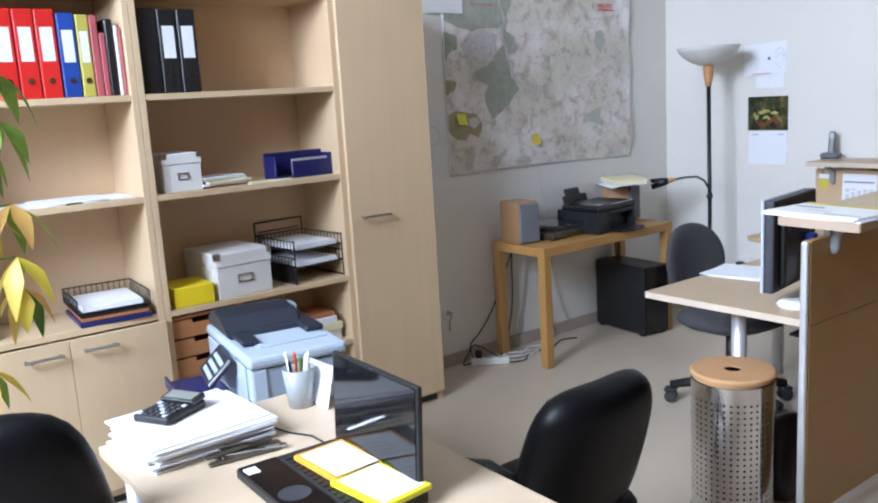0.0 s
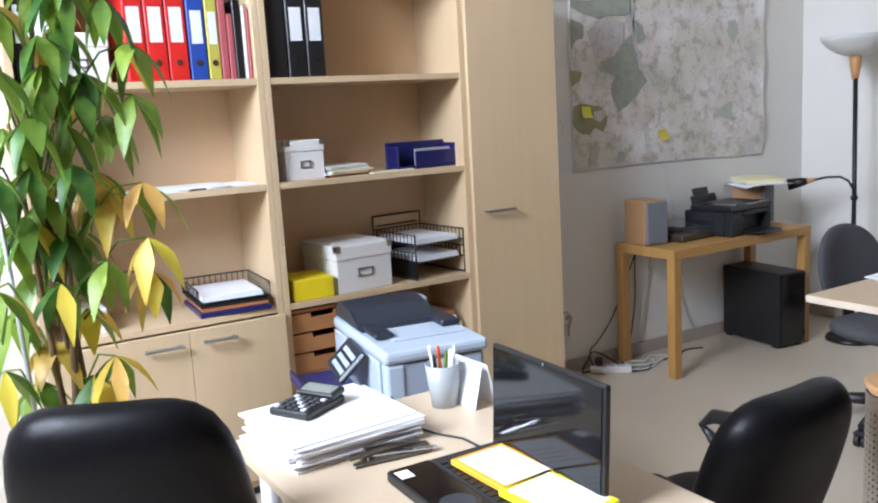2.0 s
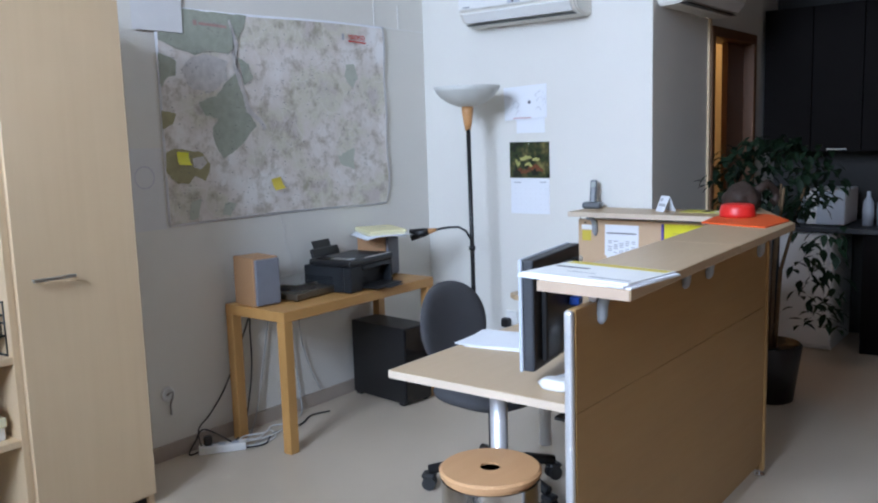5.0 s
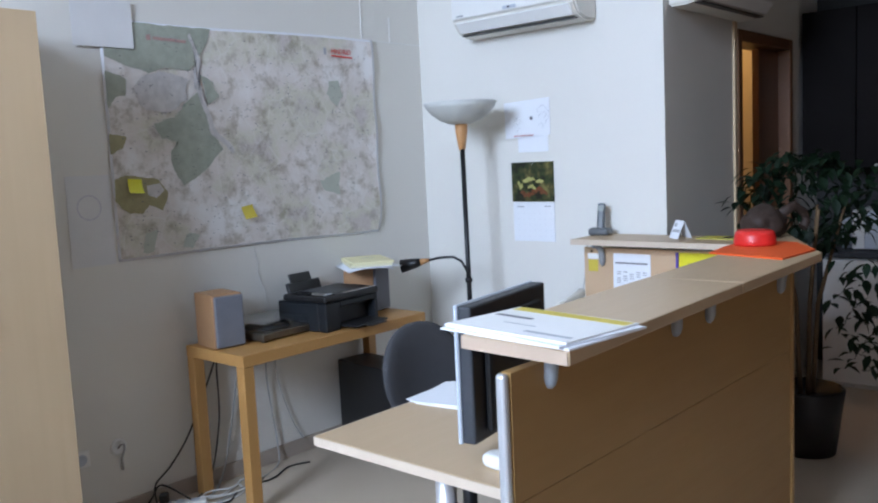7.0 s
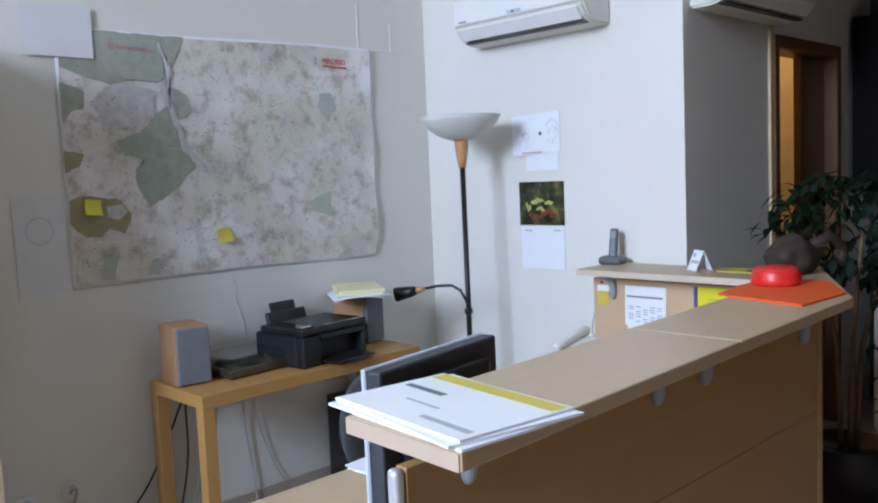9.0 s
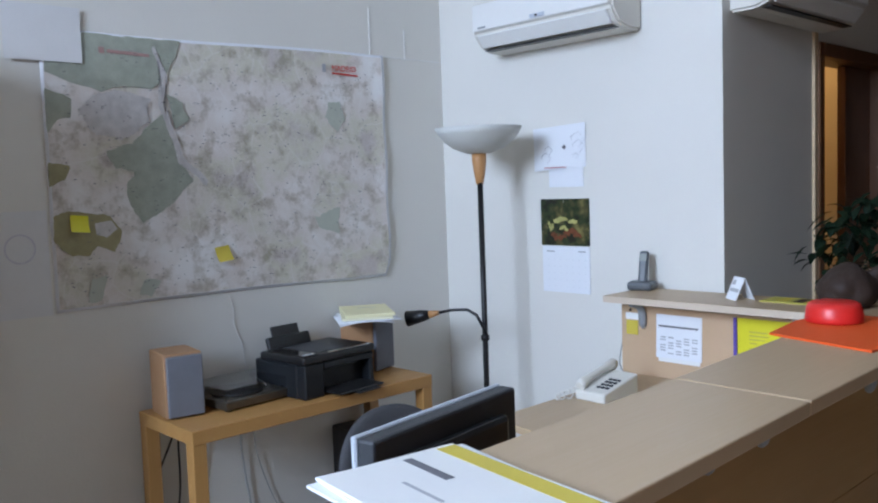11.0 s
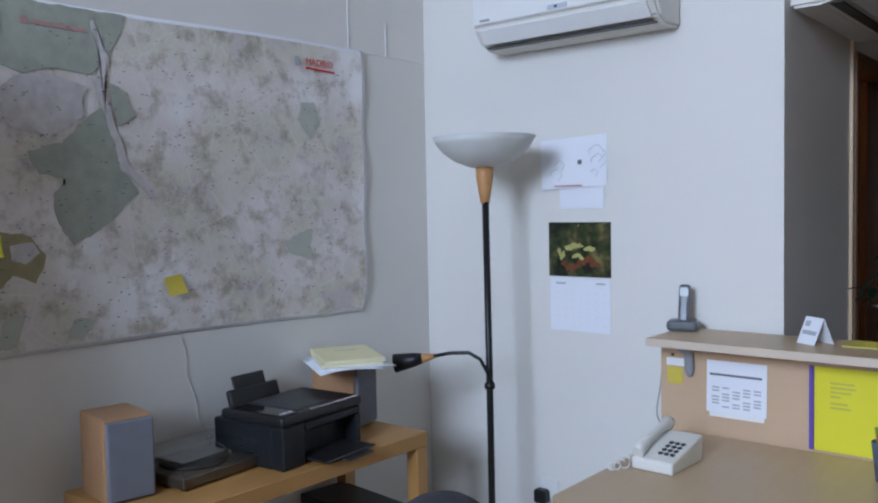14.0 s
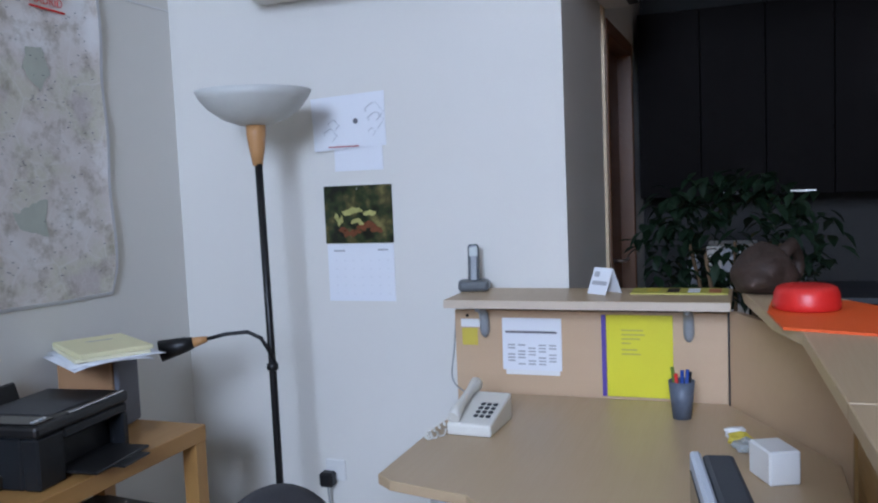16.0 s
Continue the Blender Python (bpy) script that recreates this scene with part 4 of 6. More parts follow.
for k, (a, sag) in enumerate(((4, 0.012), (-3, 0.008), (9, 0.004))):
    bm = bmesh.new()
    blob(bm, [[(-0.115 + 0.23 * u / 6, -0.165 + 0.33 * v / 4, 0.014 + 0.003 * k - sag * (abs(u / 3 - 1) ** 3)) for u in range(7)] for v in range(5)])
    sheet = part("loose_sheet", bm, M_PAPER, pd, "splayed white sheets")
    sheet.matrix_basis = pose(0.012 * (k - 1), -0.006 * k, -0.002, 0, 0, a)
    sheet.modifiers.new("thickness", "SOLIDIFY").thickness = 0.002
part("pad", boxes((-0.108, -0.150, 0.0185, 0.108, 0.150, 0.030), bev=0.002), M_PAPERY, pd)
part("pad", box(bmesh.new(), -0.106, -0.149, 0, 0.106, 0.149, 0.013, bev=0.002, m=pose(0.004, -0.003, 0.0304, 0, 0, 3)), M_CREAMY, pd)
part("underlay", boxes((-0.06, -0.08, 0.0, 0.06, 0.08, 0.010), bev=0.002), M_PAPER, pd)
part("text_bar", boxes((-0.03, 0.05, 0.0436, 0.05, 0.058, 0.0440)), M_INKL, pd)

ip = thing("inkjet_printer", "black multifunction inkjet printer with open output tray", "printer", "", pose(3.835, 3.575, TZ, 0, 0, 6))
part("body", boxes((-0.185, -0.0995, 0, 0.185, 0.16, 0.135), bev=0.006), M_INKJET, ip)
part("front_block", boxes((-0.185, -0.15, 0, -0.085, -0.100, 0.135), bev=0.006), M_INKJET, ip)
part("front_bar", boxes((-0.0845, -0.15, 0.105, 0.185, -0.100, 0.135), bev=0.006), M_INKJET, ip)
part("side_wall", boxes((0.16, -0.15, 0, 0.185, -0.100, 0.1045), bev=0.004), M_INKJET, ip)
part("scanner_lid", boxes((-0.190, -0.155, 0.1355, 0.190, 0.12, 0.168), bev=0.010, seg=2), M_BLACK, ip)
part("lid_inlay", boxes((-0.09, -0.115, 0.1682, 0.06, 0.09, 0.1700), bev=0.001), M_DGREY, ip)
part("control_strip", boxes((-0.18, -0.145, 0.1682, -0.11, 0.08, 0.172), bev=0.002), M_GLOSSB, ip)
part("lid_trim", boxes((-0.06, -0.150, 0.1682, 0.17, -0.139, 0.1715)), M_STEEL, ip, "thin silver trim line")
part("output_tray", boxes((-0.08, -0.235, 0.012, 0.155, -0.10, 0.020), (-0.02, -0.275, 0.012, 0.10, -0.235, 0.018), bev=0.003), M_BLACK, ip)
part("paper_feed", box(bmesh.new(), -0.125, -0.010, 0, 0.10, 0.010, 0.085, bev=0.006, m=pose(0, 0.135, 0.125, -18, 0, 0)), M_BLACK, ip)
part("feed_extension", box(bmesh.new(), -0.085, -0.004, 0.07, 0.06, 0.004, 0.125, bev=0.003, m=pose(0, 0.145, 0.125, -18, 0, 0)), M_BLACK, ip)
for k in range(4):
    part("button", lathe(bmesh.new(), [(0, 0.172), (0.005, 0.172), (0.005, 0.1745), (0, 0.1745)], 10, -0.165 + 0.014 * k, -0.125), M_WHITE if k % 2 else M_LGREY, ip)
rp = thing("record_player", "grey turntable under a clear smoked dust cover", "record player", "", pose(3.52, 3.63, TZ, 0, 0, 5) @ Matrix.Diagonal((1, 1, 0.8, 1)))
part("base", boxes((-0.155, -0.125, 0.008, 0.155, 0.125, 0.05), bev=0.006, seg=2), M_FILM, rp)
part("platter", lathe(bmesh.new(), [(0.0, 0.0505), (0.10, 0.0505), (0.102, 0.054), (0.10, 0.060), (0.0, 0.060)], 40, -0.02, 0.0), M_BLACK, rp, "dark round platter")
part("spindle", lathe(bmesh.new(), [(0.003, 0.0605), (0.003, 0.07), (0.0, 0.071)], 8, -0.02, 0.0), M_STEEL, rp)
part("tone_arm", tube(bmesh.new(), [(0.115, 0.085, 0.052), (0.115, 0.085, 0.082), (0.10, 0.04, 0.080), (0.075, -0.05, 0.072), (0.06, -0.075, 0.066)], 0.0045, 8), M_STEEL, rp, "slim metal tone arm")
part("arm_weight", lathe(bmesh.new(), [(0.0, 0.074), (0.014, 0.074), (0.014, 0.095), (0.0, 0.097)], 16, 0.118, 0.092), M_STEEL, rp)
part("knob", lathe(bmesh.new(), [(0.0, 0.0505), (0.009, 0.0505), (0.008, 0.058), (0.0, 0.058)], 14, 0.12, -0.095), M_BLACK, rp)
bm = boxes((-0.152, -0.122, 0.051, 0.152, 0.122, 0.105))
bmesh.ops.delete(bm, geom=[f for f in bm.faces if f.normal.z < -0.5], context="FACES")
cover = part("dust_cover", bm, M_SMOKE, rp, "clear smoked plastic cover")
cover.modifiers.new("thickness", "SOLIDIFY").thickness = 0.003
cover.visible_shadow = False
for sx in (-0.13, 0.13):
    for sy in (-0.1, 0.1):
        part("foot", lathe(bmesh.new(), [(0, 0), (0.014, 0), (0.014, 0.0078), (0, 0.0078)], 12, sx, sy), M_BLACK, rp)

pc = thing("computer_tower", "black computer tower under the table", "computer", "", pose(4.13, 3.57, 0, 0, 0, -6))
part("case", boxes((-0.10, -0.215, 0.012, 0.10, 0.215, 0.435), bev=0.006, seg=2), M_BLACK, pc)
part("front_panel", boxes((-0.095, -0.228, 0.02, 0.095, -0.2155, 0.43), bev=0.006, seg=2), M_GLOSSB, pc)
for sx in (-0.08, 0.08):
    for sy in (-0.18, 0.18):
        part("foot", boxes((sx - 0.015, sy - 0.02, 0, sx + 0.015, sy + 0.02, 0.0115)), M_BLACK, pc)

ps = thing("power_strip", "white multi-socket power strip on the floor", "power strip", "", pose(3.03, 3.69, 0, 0, 0, -36))
part("body", boxes((-0.11, -0.027, 0, 0.11, 0.027, 0.038), bev=0.006, seg=2), M_WHITE, ps)
for k in range(3):
    part("socket", lathe(bmesh.new(), [(0.018, 0.0385), (0.02, 0.0395), (0.016, 0.0395), (0.014, 0.0386), (0, 0.0386)], 18, -0.06 + 0.06 * k, 0), M_LGREY, ps)
part("plug", boxes((-0.085, -0.018, 0.0395, -0.045, 0.018, 0.085), bev=0.008), M_BLACK, ps)


def cable(pts, mat, label, r=0.0042):
    """A slack lead through rough points, smoothed."""
    p = [Vector(q) for q in pts]
    out = []
    for i in range(len(p) - 1):
        a, b, c, d = p[max(i - 1, 0)], p[i], p[i + 1], p[min(i + 2, len(p) - 1)]
        for k in range(6):
            t = k / 6
            out.append(0.5 * (2 * b + (c - a) * t + (2 * a - 5 * b + 4 * c - d) * t * t + (3 * b - a - 3 * c + d) * t ** 3))
    return solo("cable", tube(bmesh.new(), out + [p[-1]], r, 6), mat, label, "cable", "table leads")


cable([(3.34, 3.79, 0.70), (3.33, 3.803, 0.55), (3.32, 3.80, 0.3), (3.24, 3.78, 0.05), (3.12, 3.72, 0.006), (3.09, 3.66, 0.03)], M_CABLE, "black lead hanging behind the table")
cable([(3.46, 3.79, 0.66), (3.44, 3.805, 0.5), (3.38, 3.80, 0.25), (3.30, 3.78, 0.04), (3.16, 3.70, 0.006), (3.0, 3.72, 0.045)], M_CABLEG, "grey lead hanging behind the table")
cable([(3.62, 3.79, 0.66), (3.60, 3.80, 0.45), (3.64, 3.805, 0.12), (3.60, 3.76, 0.006), (3.36, 3.66, 0.006), (3.14, 3.62, 0.006), (3.10, 3.64, 0.02)], M_CABLEG, "grey lead trailing across the floor")
cable([(3.10, 3.62, 0.008), (3.2, 3.58, 0.006), (3.32, 3.66, 0.006), (3.48, 3.64, 0.006), (3.62, 3.70, 0.006), (3.72, 3.66, 0.008)], M_CABLE, "black lead lying on the floor")
cable([(3.06, 3.66, 0.045), (3.0, 3.78, 0.10), (2.96, 3.80, 0.05), (2.9, 3.77, 0.006), (2.97, 3.72, 0.03)], M_CABLE, "black lead looped by the power strip")
cable([(3.592, NY - 0.006, 1.075), (3.612, NY - 0.005, 1.0), (3.606, NY - 0.006, 0.95), (3.640, NY - 0.005, 0.86), (3.648, NY - 0.006, 0.79), (3.672, NY - 0.008, 0.72), (3.68, 3.78, TZ + 0.003)], M_WHITE, "thin white lead running down the wall", 0.0013)
cable([(4.70, 2.655, C2 - 0.03), (4.695, 2.668, 0.87), (4.66, 2.665, RZ + 0.03), (4.55, 2.56, RZ + 0.004), (4.44, 2.50, RZ + 0.006)], M_CABLEG, "grey phone lead down the screen", 0.0025)


cable([(3.14, 3.70, 0.01), (3.20, 3.74, 0.012), (3.30, 3.70, 0.008), (3.38, 3.74, 0.010), (3.46, 3.70, 0.006), (3.40, 3.66, 0.008), (3.26, 3.64, 0.010), (3.13, 3.66, 0.02)], M_WHITE, "white lead coiled on the floor", 0.0045)
cable([(3.12, 3.68, 0.03), (3.22, 3.66, 0.012), (3.34, 3.72, 0.006), (3.30, 3.62, 0.006), (3.18, 3.60, 0.006), (3.08, 3.64, 0.02)], M_WHITE, "white lead coiled on the floor", 0.004)
cable([(2.95, 3.74, 0.03), (2.98, 3.80, 0.10), (3.06, 3.805, 0.16), (3.16, 3.80, 0.28), (3.28, 3.80, 0.5), (3.33, 3.79, 0.62)], M_CABLE, "black lead slung up to the table", 0.004)
cable([(3.66, 3.80, 0.64), (3.67, 3.805, 0.42), (3.74, 3.81, 0.20), (3.80, 3.80, 0.078)], M_CABLEG, "thin grey lead falling to the skirting", 0.0025)
hk = thing("wall_socket", "round white wall socket with short grey lead", "socket", "", pose(2.842, NY - 0.0005, 0.31))
part("plate", lathe(bmesh.new(), [(0, 0), (0.036, 0), (0.034, 0.008), (0.026, 0.010), (0.024, 0.004), (0, 0.004)], 28), M_WHITE, hk).matrix_basis = pose(0, 0, 0, 90, 0, 0)
part("lead", tube(bmesh.new(), [(-0.004, -0.006, -0.004), (0.0, -0.022, 0.012), (0.012, -0.028, 0.012), (0.013, -0.024, -0.012), (0.006, -0.010, -0.05), (0.008, -0.008, -0.10)], 0.0045, 8), M_CABLEG, hk)

sk2 = thing("wall_socket", "plain white square wall socket low down", "socket", "", pose(2.678, NY - 0.0005, 0.30))
part("plate", boxes((-0.036, -0.009, -0.036, 0.036, 0, 0.036), bev=0.003), M_WHITE, sk2)
part("well", lathe(bmesh.new(), [(0.024, 0), (0.022, 0.0015), (0.018, 0.0006), (0, 0.0006)], 24), M_LGREY, sk2).matrix_basis = pose(0, -0.0092, 0, 90, 0, 0)


# ---- wall map and notices ----
def map_print():
    """Printed city plan: pale blocks between lighter streets, drifting tints."""
    m, n, l, b = nodes_of("map_print")
    tc = n.new("ShaderNodeTexCoord")
    warp, big, med = n.new("ShaderNodeTexNoise"), n.new("ShaderNodeTexNoise"), n.new("ShaderNodeTexNoise")
    warp.inputs["Scale"].default_value, big.inputs["Scale"].default_value, med.inputs["Scale"].default_value = 5, 3.6, 12
    big.inputs["Detail"].default_value, med.inputs["Detail"].default_value = 5, 6
    med.inputs["Roughness"].default_value = 0.68
    for k in (warp, big, med):
        l.new(tc.outputs["Object"], k.inputs["Vector"])
    mixv = n.new("ShaderNodeMix")
    mixv.data_type = "VECTOR"
    mixv.inputs[0].default_value = 0.08
    l.new(tc.outputs["Object"], mixv.inputs[4]), l.new(warp.outputs["Color"], mixv.inputs[5])
    vo, vb = n.new("ShaderNodeTexVoronoi"), n.new("ShaderNodeTexVoronoi")
    vo.feature, vb.feature = "DISTANCE_TO_EDGE", "DISTANCE_TO_EDGE"
    vo.inputs["Scale"].default_value, vb.inputs["Scale"].default_value = 42, 6
    l.new(mixv.outputs[1], vo.inputs["Vector"]), l.new(mixv.outputs[1], vb.inputs["Vector"])
    ramp = n.new("ShaderNodeValToRGB")
    e = ramp.color_ramp.elements
    e[0].position, e[0].color = 0.34, (0.82, 0.81, 0.80, 1)
    e[1].position, e[1].color = 0.66, (0.56, 0.51, 0.49, 1)
    for pos, col in ((0.43, (0.74, 0.70, 0.67, 1)), (0.50, (0.68, 0.63, 0.59, 1)), (0.58, (0.62, 0.60, 0.50, 1))):
        e.new(pos).color = col
    l.new(big.outputs["Fac"], ramp.inputs["Fac"])
    st = n.new("ShaderNodeMapRange")
    st.inputs["From Max"].default_value, st.inputs["To Min"].default_value, st.inputs["To Max"].default_value = 0.06, 0.30, 0.0
    l.new(vo.outputs["Distance"], st.inputs["Value"])
    sb = n.new("ShaderNodeMapRange")
    sb.inputs["From Max"].default_value, sb.inputs["To Min"].default_value, sb.inputs["To Max"].default_value = 0.022, 0.45, 0.0
    l.new(vb.outputs["Distance"], sb.inputs["Value"])
    mx = n.new("ShaderNodeMath")
    mx.operation = "MAXIMUM"
    l.new(st.outputs["Result"], mx.inputs[0]), l.new(sb.outputs["Result"], mx.inputs[1])
    road = n.new("ShaderNodeMix")
    road.data_type = "RGBA"
    road.inputs[7].default_value = (0.80, 0.79, 0.78, 1)
    l.new(mx.outputs[0], road.inputs[0]), l.new(ramp.outputs["Color"], road.inputs[6])
    dk = n.new("ShaderNodeMix")
    dk.data_type, dk.blend_type = "RGBA", "MULTIPLY"
    dr_ = n.new("ShaderNodeMapRange")
    dr_.inputs["From Min"].default_value, dr_.inputs["From Max"].default_value = 0.49, 0.65
    l.new(med.outputs["Fac"], dr_.inputs["Value"])
    l.new(dr_.outputs["Result"], dk.inputs[0]), l.new(road.outputs[2], dk.inputs[6])
    dk.inputs[7].default_value = (0.62, 0.59, 0.53, 1)
    l.new(dk.outputs[2], b.inputs["Base Color"])
    b.inputs["Roughness"].default_value = 0.45
    return m


M_MAP = map_print()
M_MAPG = plain("map_green", (0.35, 0.375, 0.31), 0.5, vary=0.28, scale=26, fine=180, bump=0)
M_MAPO = plain("map_olive", (0.33, 0.30, 0.16), 0.5, vary=0.3, scale=22, bump=0)
M_MAPP = plain("map_pale_green", (0.46, 0.49, 0.42), 0.5, vary=0.12, scale=16, bump=0)
M_MAPW = plain("map_pale_ground", (0.56, 0.54, 0.53), 0.5, vary=0.30, scale=34, fine=200, bump=0)
M_ROSE = plain("map_rose", (0.42, 0.26, 0.24), 0.5, vary=0.3, scale=40, bump=0)
M_SLATE = plain("slate_handset", (0.10, 0.11, 0.12), 0.35, vary=0.08)
M_STAMP = plain("violet_stamp", (0.58, 0.57, 0.63), 0.75, vary=0.2, scale=40)
M_TISSUE = plain("tissue_paper", (0.70, 0.70, 0.70), 0.8, vary=0.05, scale=12)
M_DATES = plain("faint_dates", (0.75, 0.77, 0.81), 0.8, vary=0.05)
MX0, MX1, MZ0, MZ1 = 2.915, 4.452, 1.062, 2.105
mp = thing("wall_map", "large paper city map pinned to the wall", "map")


def map_y(u, v):
    """How far the paper stands off the wall: waves, and a curl at the free side edge."""
    return 0.003 + 0.003 * math.sin(5 * u + 2 * v) ** 2 + 0.016 * max(0, u - 0.955) / 0.045 * (0.4 + 0.6 * math.sin(9 * v) ** 2)


NU, NV = 60, 40


def map_grid(margin, off):
    grid = []
    for j in range(NV + 1):
        row = []
        for i in range(NU + 1):
            u, v = margin + (1 - 2 * margin) * i / NU, margin * 1.4 + (1 - 2.8 * margin) * j / NV
            zlo = MZ0 + 0.022 * (1 - u) + 0.012 * math.sin(3.1 * u) + 0.010 * max(0, u - 0.85) / 0.15
            zhi = MZ1 - 0.018 * (1 - u) - 0.006 * math.sin(6 * u)
            x = MX0 + (MX1 - MX0) * u - (0.03 * max(0, u - 0.97) / 0.03 * max(0, 0.08 - v) / 0.08)
            row.append((x, NY - map_y(u, v) - off, zlo + (zhi - zlo) * v))
        grid.append(row)
    bm = bmesh.new()
    blob(bm, grid)
    return bm


ob = part("sheet", map_grid(0, 0), M_PAPER, mp)
so = ob.modifiers.new("thickness", "SOLIDIFY")
so.thickness = 0.0005
part("print", map_grid(0.008, 0.0008), M_MAP, mp, "printed city plan in pale pinks and greens")


layers = iter(range(200))


def patch(outline, mat, off=0.0, rough=0.010, name="printed_area"):
    """A printed area with a ragged shore, lying on the sheet."""
    pts, n = [], len(outline)
    for i in range(n):
        a, b = Vector(outline[i]), Vector(outline[(i + 1) % n])
        k = max(2, int((b - a).length / 0.008))
        for q in range(k):
            p = a.lerp(b, q / k)
            d = noise.noise(Vector((p.x * 17, p.y * 17, 3.3)))
            e = noise.noise(Vector((p.x * 17, p.y * 17, 9.1)))
            f = noise.noise(Vector((p.x * 70, p.y * 70, 5.7)))
            g = noise.noise(Vector((p.x * 70, p.y * 70, 1.9)))
            pts.append((p.x + rough * (1.4 * d + 0.55 * f), p.y + rough * (1.4 * e + 0.55 * g)))
    bm = bmesh.new()
    y = NY - 0.0075 - 0.00015 * next(layers)
    vs = [bm.verts.new((x, y - off, z)) for x, z in pts]
    bm.faces.new(vs)
    bmesh.ops.triangulate(bm, faces=bm.faces)
    return part(name, bm, mat, mp)


patch([(3.06, 2.078), (3.445, 2.080), (3.41, 2.01), (3.37, 1.94), (3.32, 1.89), (3.20, 1.90), (3.12, 1.87), (2.93, 1.93), (2.93, 1.97), (3.06, 1.97)], M_MAPG, rough=0.004)
patch([(3.35, 1.80), (3.39, 1.71), (3.46, 1.54), (3.38, 1.45), (3.25, 1.39), (3.21, 1.43), (3.19, 1.53), (3.23, 1.57), (3.23, 1.69), (3.31, 1.77)], M_MAPG, rough=0.009)
patch([(3.12, 1.66), (3.235, 1.68), (3.235, 1.58), (3.15, 1.60)], M_MAPG)
patch([(2.925, 1.87), (3.02, 1.84), (3.01, 1.78), (2.95, 1.75), (2.925, 1.72)], M_MAPG, rough=0.010)
patch([(3.37, 1.88), (3.44, 1.84), (3.46, 1.78), (3.40, 1.74)], M_MAPG)
patch([(2.925, 1.62), (2.99, 1.60), (2.97, 1.55), (2.925, 1.53)], M_MAPO, rough=0.010)
patch([(2.925, 1.43), (2.925, 1.34), (2.98, 1.28), (3.04, 1.28), (3.07, 1.31), (3.14, 1.29), (3.17, 1.36), (3.13, 1.42), (2.99, 1.445)], M_MAPO, rough=0.008)
patch([(3.065, 1.395), (3.13, 1.405), (3.15, 1.375), (3.11, 1.340), (3.07, 1.355)], M_MAPW, rough=0.006)
patch([(4.13, 1.88), (4.19, 1.88), (4.22, 1.80), (4.18, 1.75), (4.11, 1.81)], M_MAPP)
patch([(4.03, 1.38), (4.16, 1.40), (4.15, 1.30), (4.05, 1.32)], M_MAPP, rough=0.012)
patch([(3.04, 1.19), (3.10, 1.20), (3.08, 1.11), (3.02, 1.11)], M_MAPP, rough=0.010)
patch([(3.24, 1.17), (3.30, 1.16), (3.27, 1.10), (3.21, 1.12)], M_MAPP, rough=0.010)
patch([(3.320, 2.05), (3.334, 2.05), (3.375, 1.94), (3.36, 1.84), (3.395, 1.73), (3.425, 1.64), (3.53, 1.54), (3.52, 1.52), (3.405, 1.62), (3.37, 1.73), (3.335, 1.83), (3.35, 1.94)], M_MAPW, rough=0.006)
patch([(3.10, 1.86), (3.20, 1.885), (3.30, 1.86), (3.29, 1.76), (3.18, 1.70), (3.06, 1.73), (3.04, 1.81)], M_MAPW, rough=0.012)
patch([(3.12, 2.035), (3.14, 2.035), (3.14, 2.012), (3.12, 2.012)], M_ROSE, rough=0.004, name="title_mark")
patch([(3.15, 2.026), (3.31, 2.022), (3.31, 2.010), (3.15, 2.014)], M_ROSE, rough=0.002, name="title_bar")
patch([(4.155, 2.011), (4.300, 2.006), (4.300, 1.999), (4.155, 2.004)], M_RED, rough=0, name="title_rule")
patch([(4.105, 2.045), (4.123, 2.045), (4.123, 2.010), (4.105, 2.010)], M_INKL, rough=0, name="crest")
writing("title", "MADRID", 0.036, pose(4.155, NY - 0.0112, 2.018, 90, 0, 0), M_RED, mp)
rnd = random.Random(5)
bm = bmesh.new()
for k in range(520):
    x, z = rnd.uniform(2.96, 4.40), rnd.uniform(1.13, 2.04)
    w = rnd.uniform(0.003, 0.011)
    box(bm, x, NY - 0.0113, z, x + w, NY - 0.0108, z + 0.0025)
tagged(part("small_print", bm, M_INK, mp), kind="stuff")

solo("notice_sheet", boxes((2.80, NY - 0.0128, 1.968, 3.060, NY - 0.012, 2.16)), M_TISSUE, "blank white sheet taped over the map corner", "paper")
ns = thing("notice_sheet", "thin tissue-like sheet with a faint round stamp", "paper", "", pose(-0.02, 0, 0.05))
part("sheet", boxes((2.74, NY - 0.003, 1.03, 2.925, NY - 0.002, 1.40)), M_TISSUE, ns)
part("stamp", lathe(bmesh.new(), [(0.046, 0), (0.052, 0), (0.052, 0.0003), (0.046, 0.0003)], 28, smooth=False), M_STAMP, ns, "faint purple round print").matrix_basis = pose(2.83, NY - 0.0032, 1.27, 90, 0, 0)
for x, z, mt, a in ((3.572, 1.246, M_STRAW, -8), (3.01, 1.397, M_YGREEN, 5)):
    bm = bmesh.new()
    blob(bm, [[(-0.032, -0.004 - 0.02 * (1 - j / 5) ** 2, -0.03 + 0.012 * j), (0.032, -0.004 - 0.026 * (1 - j / 5) ** 2, -0.03 + 0.012 * j)] for j in range(6)])
    solo("sticky_note", bm, mt, "yellow sticky note on the wall map", "sticky note", "", pose(x, NY - 0.0095, z, 0, a, 0))

EXW = EX - 0.0006
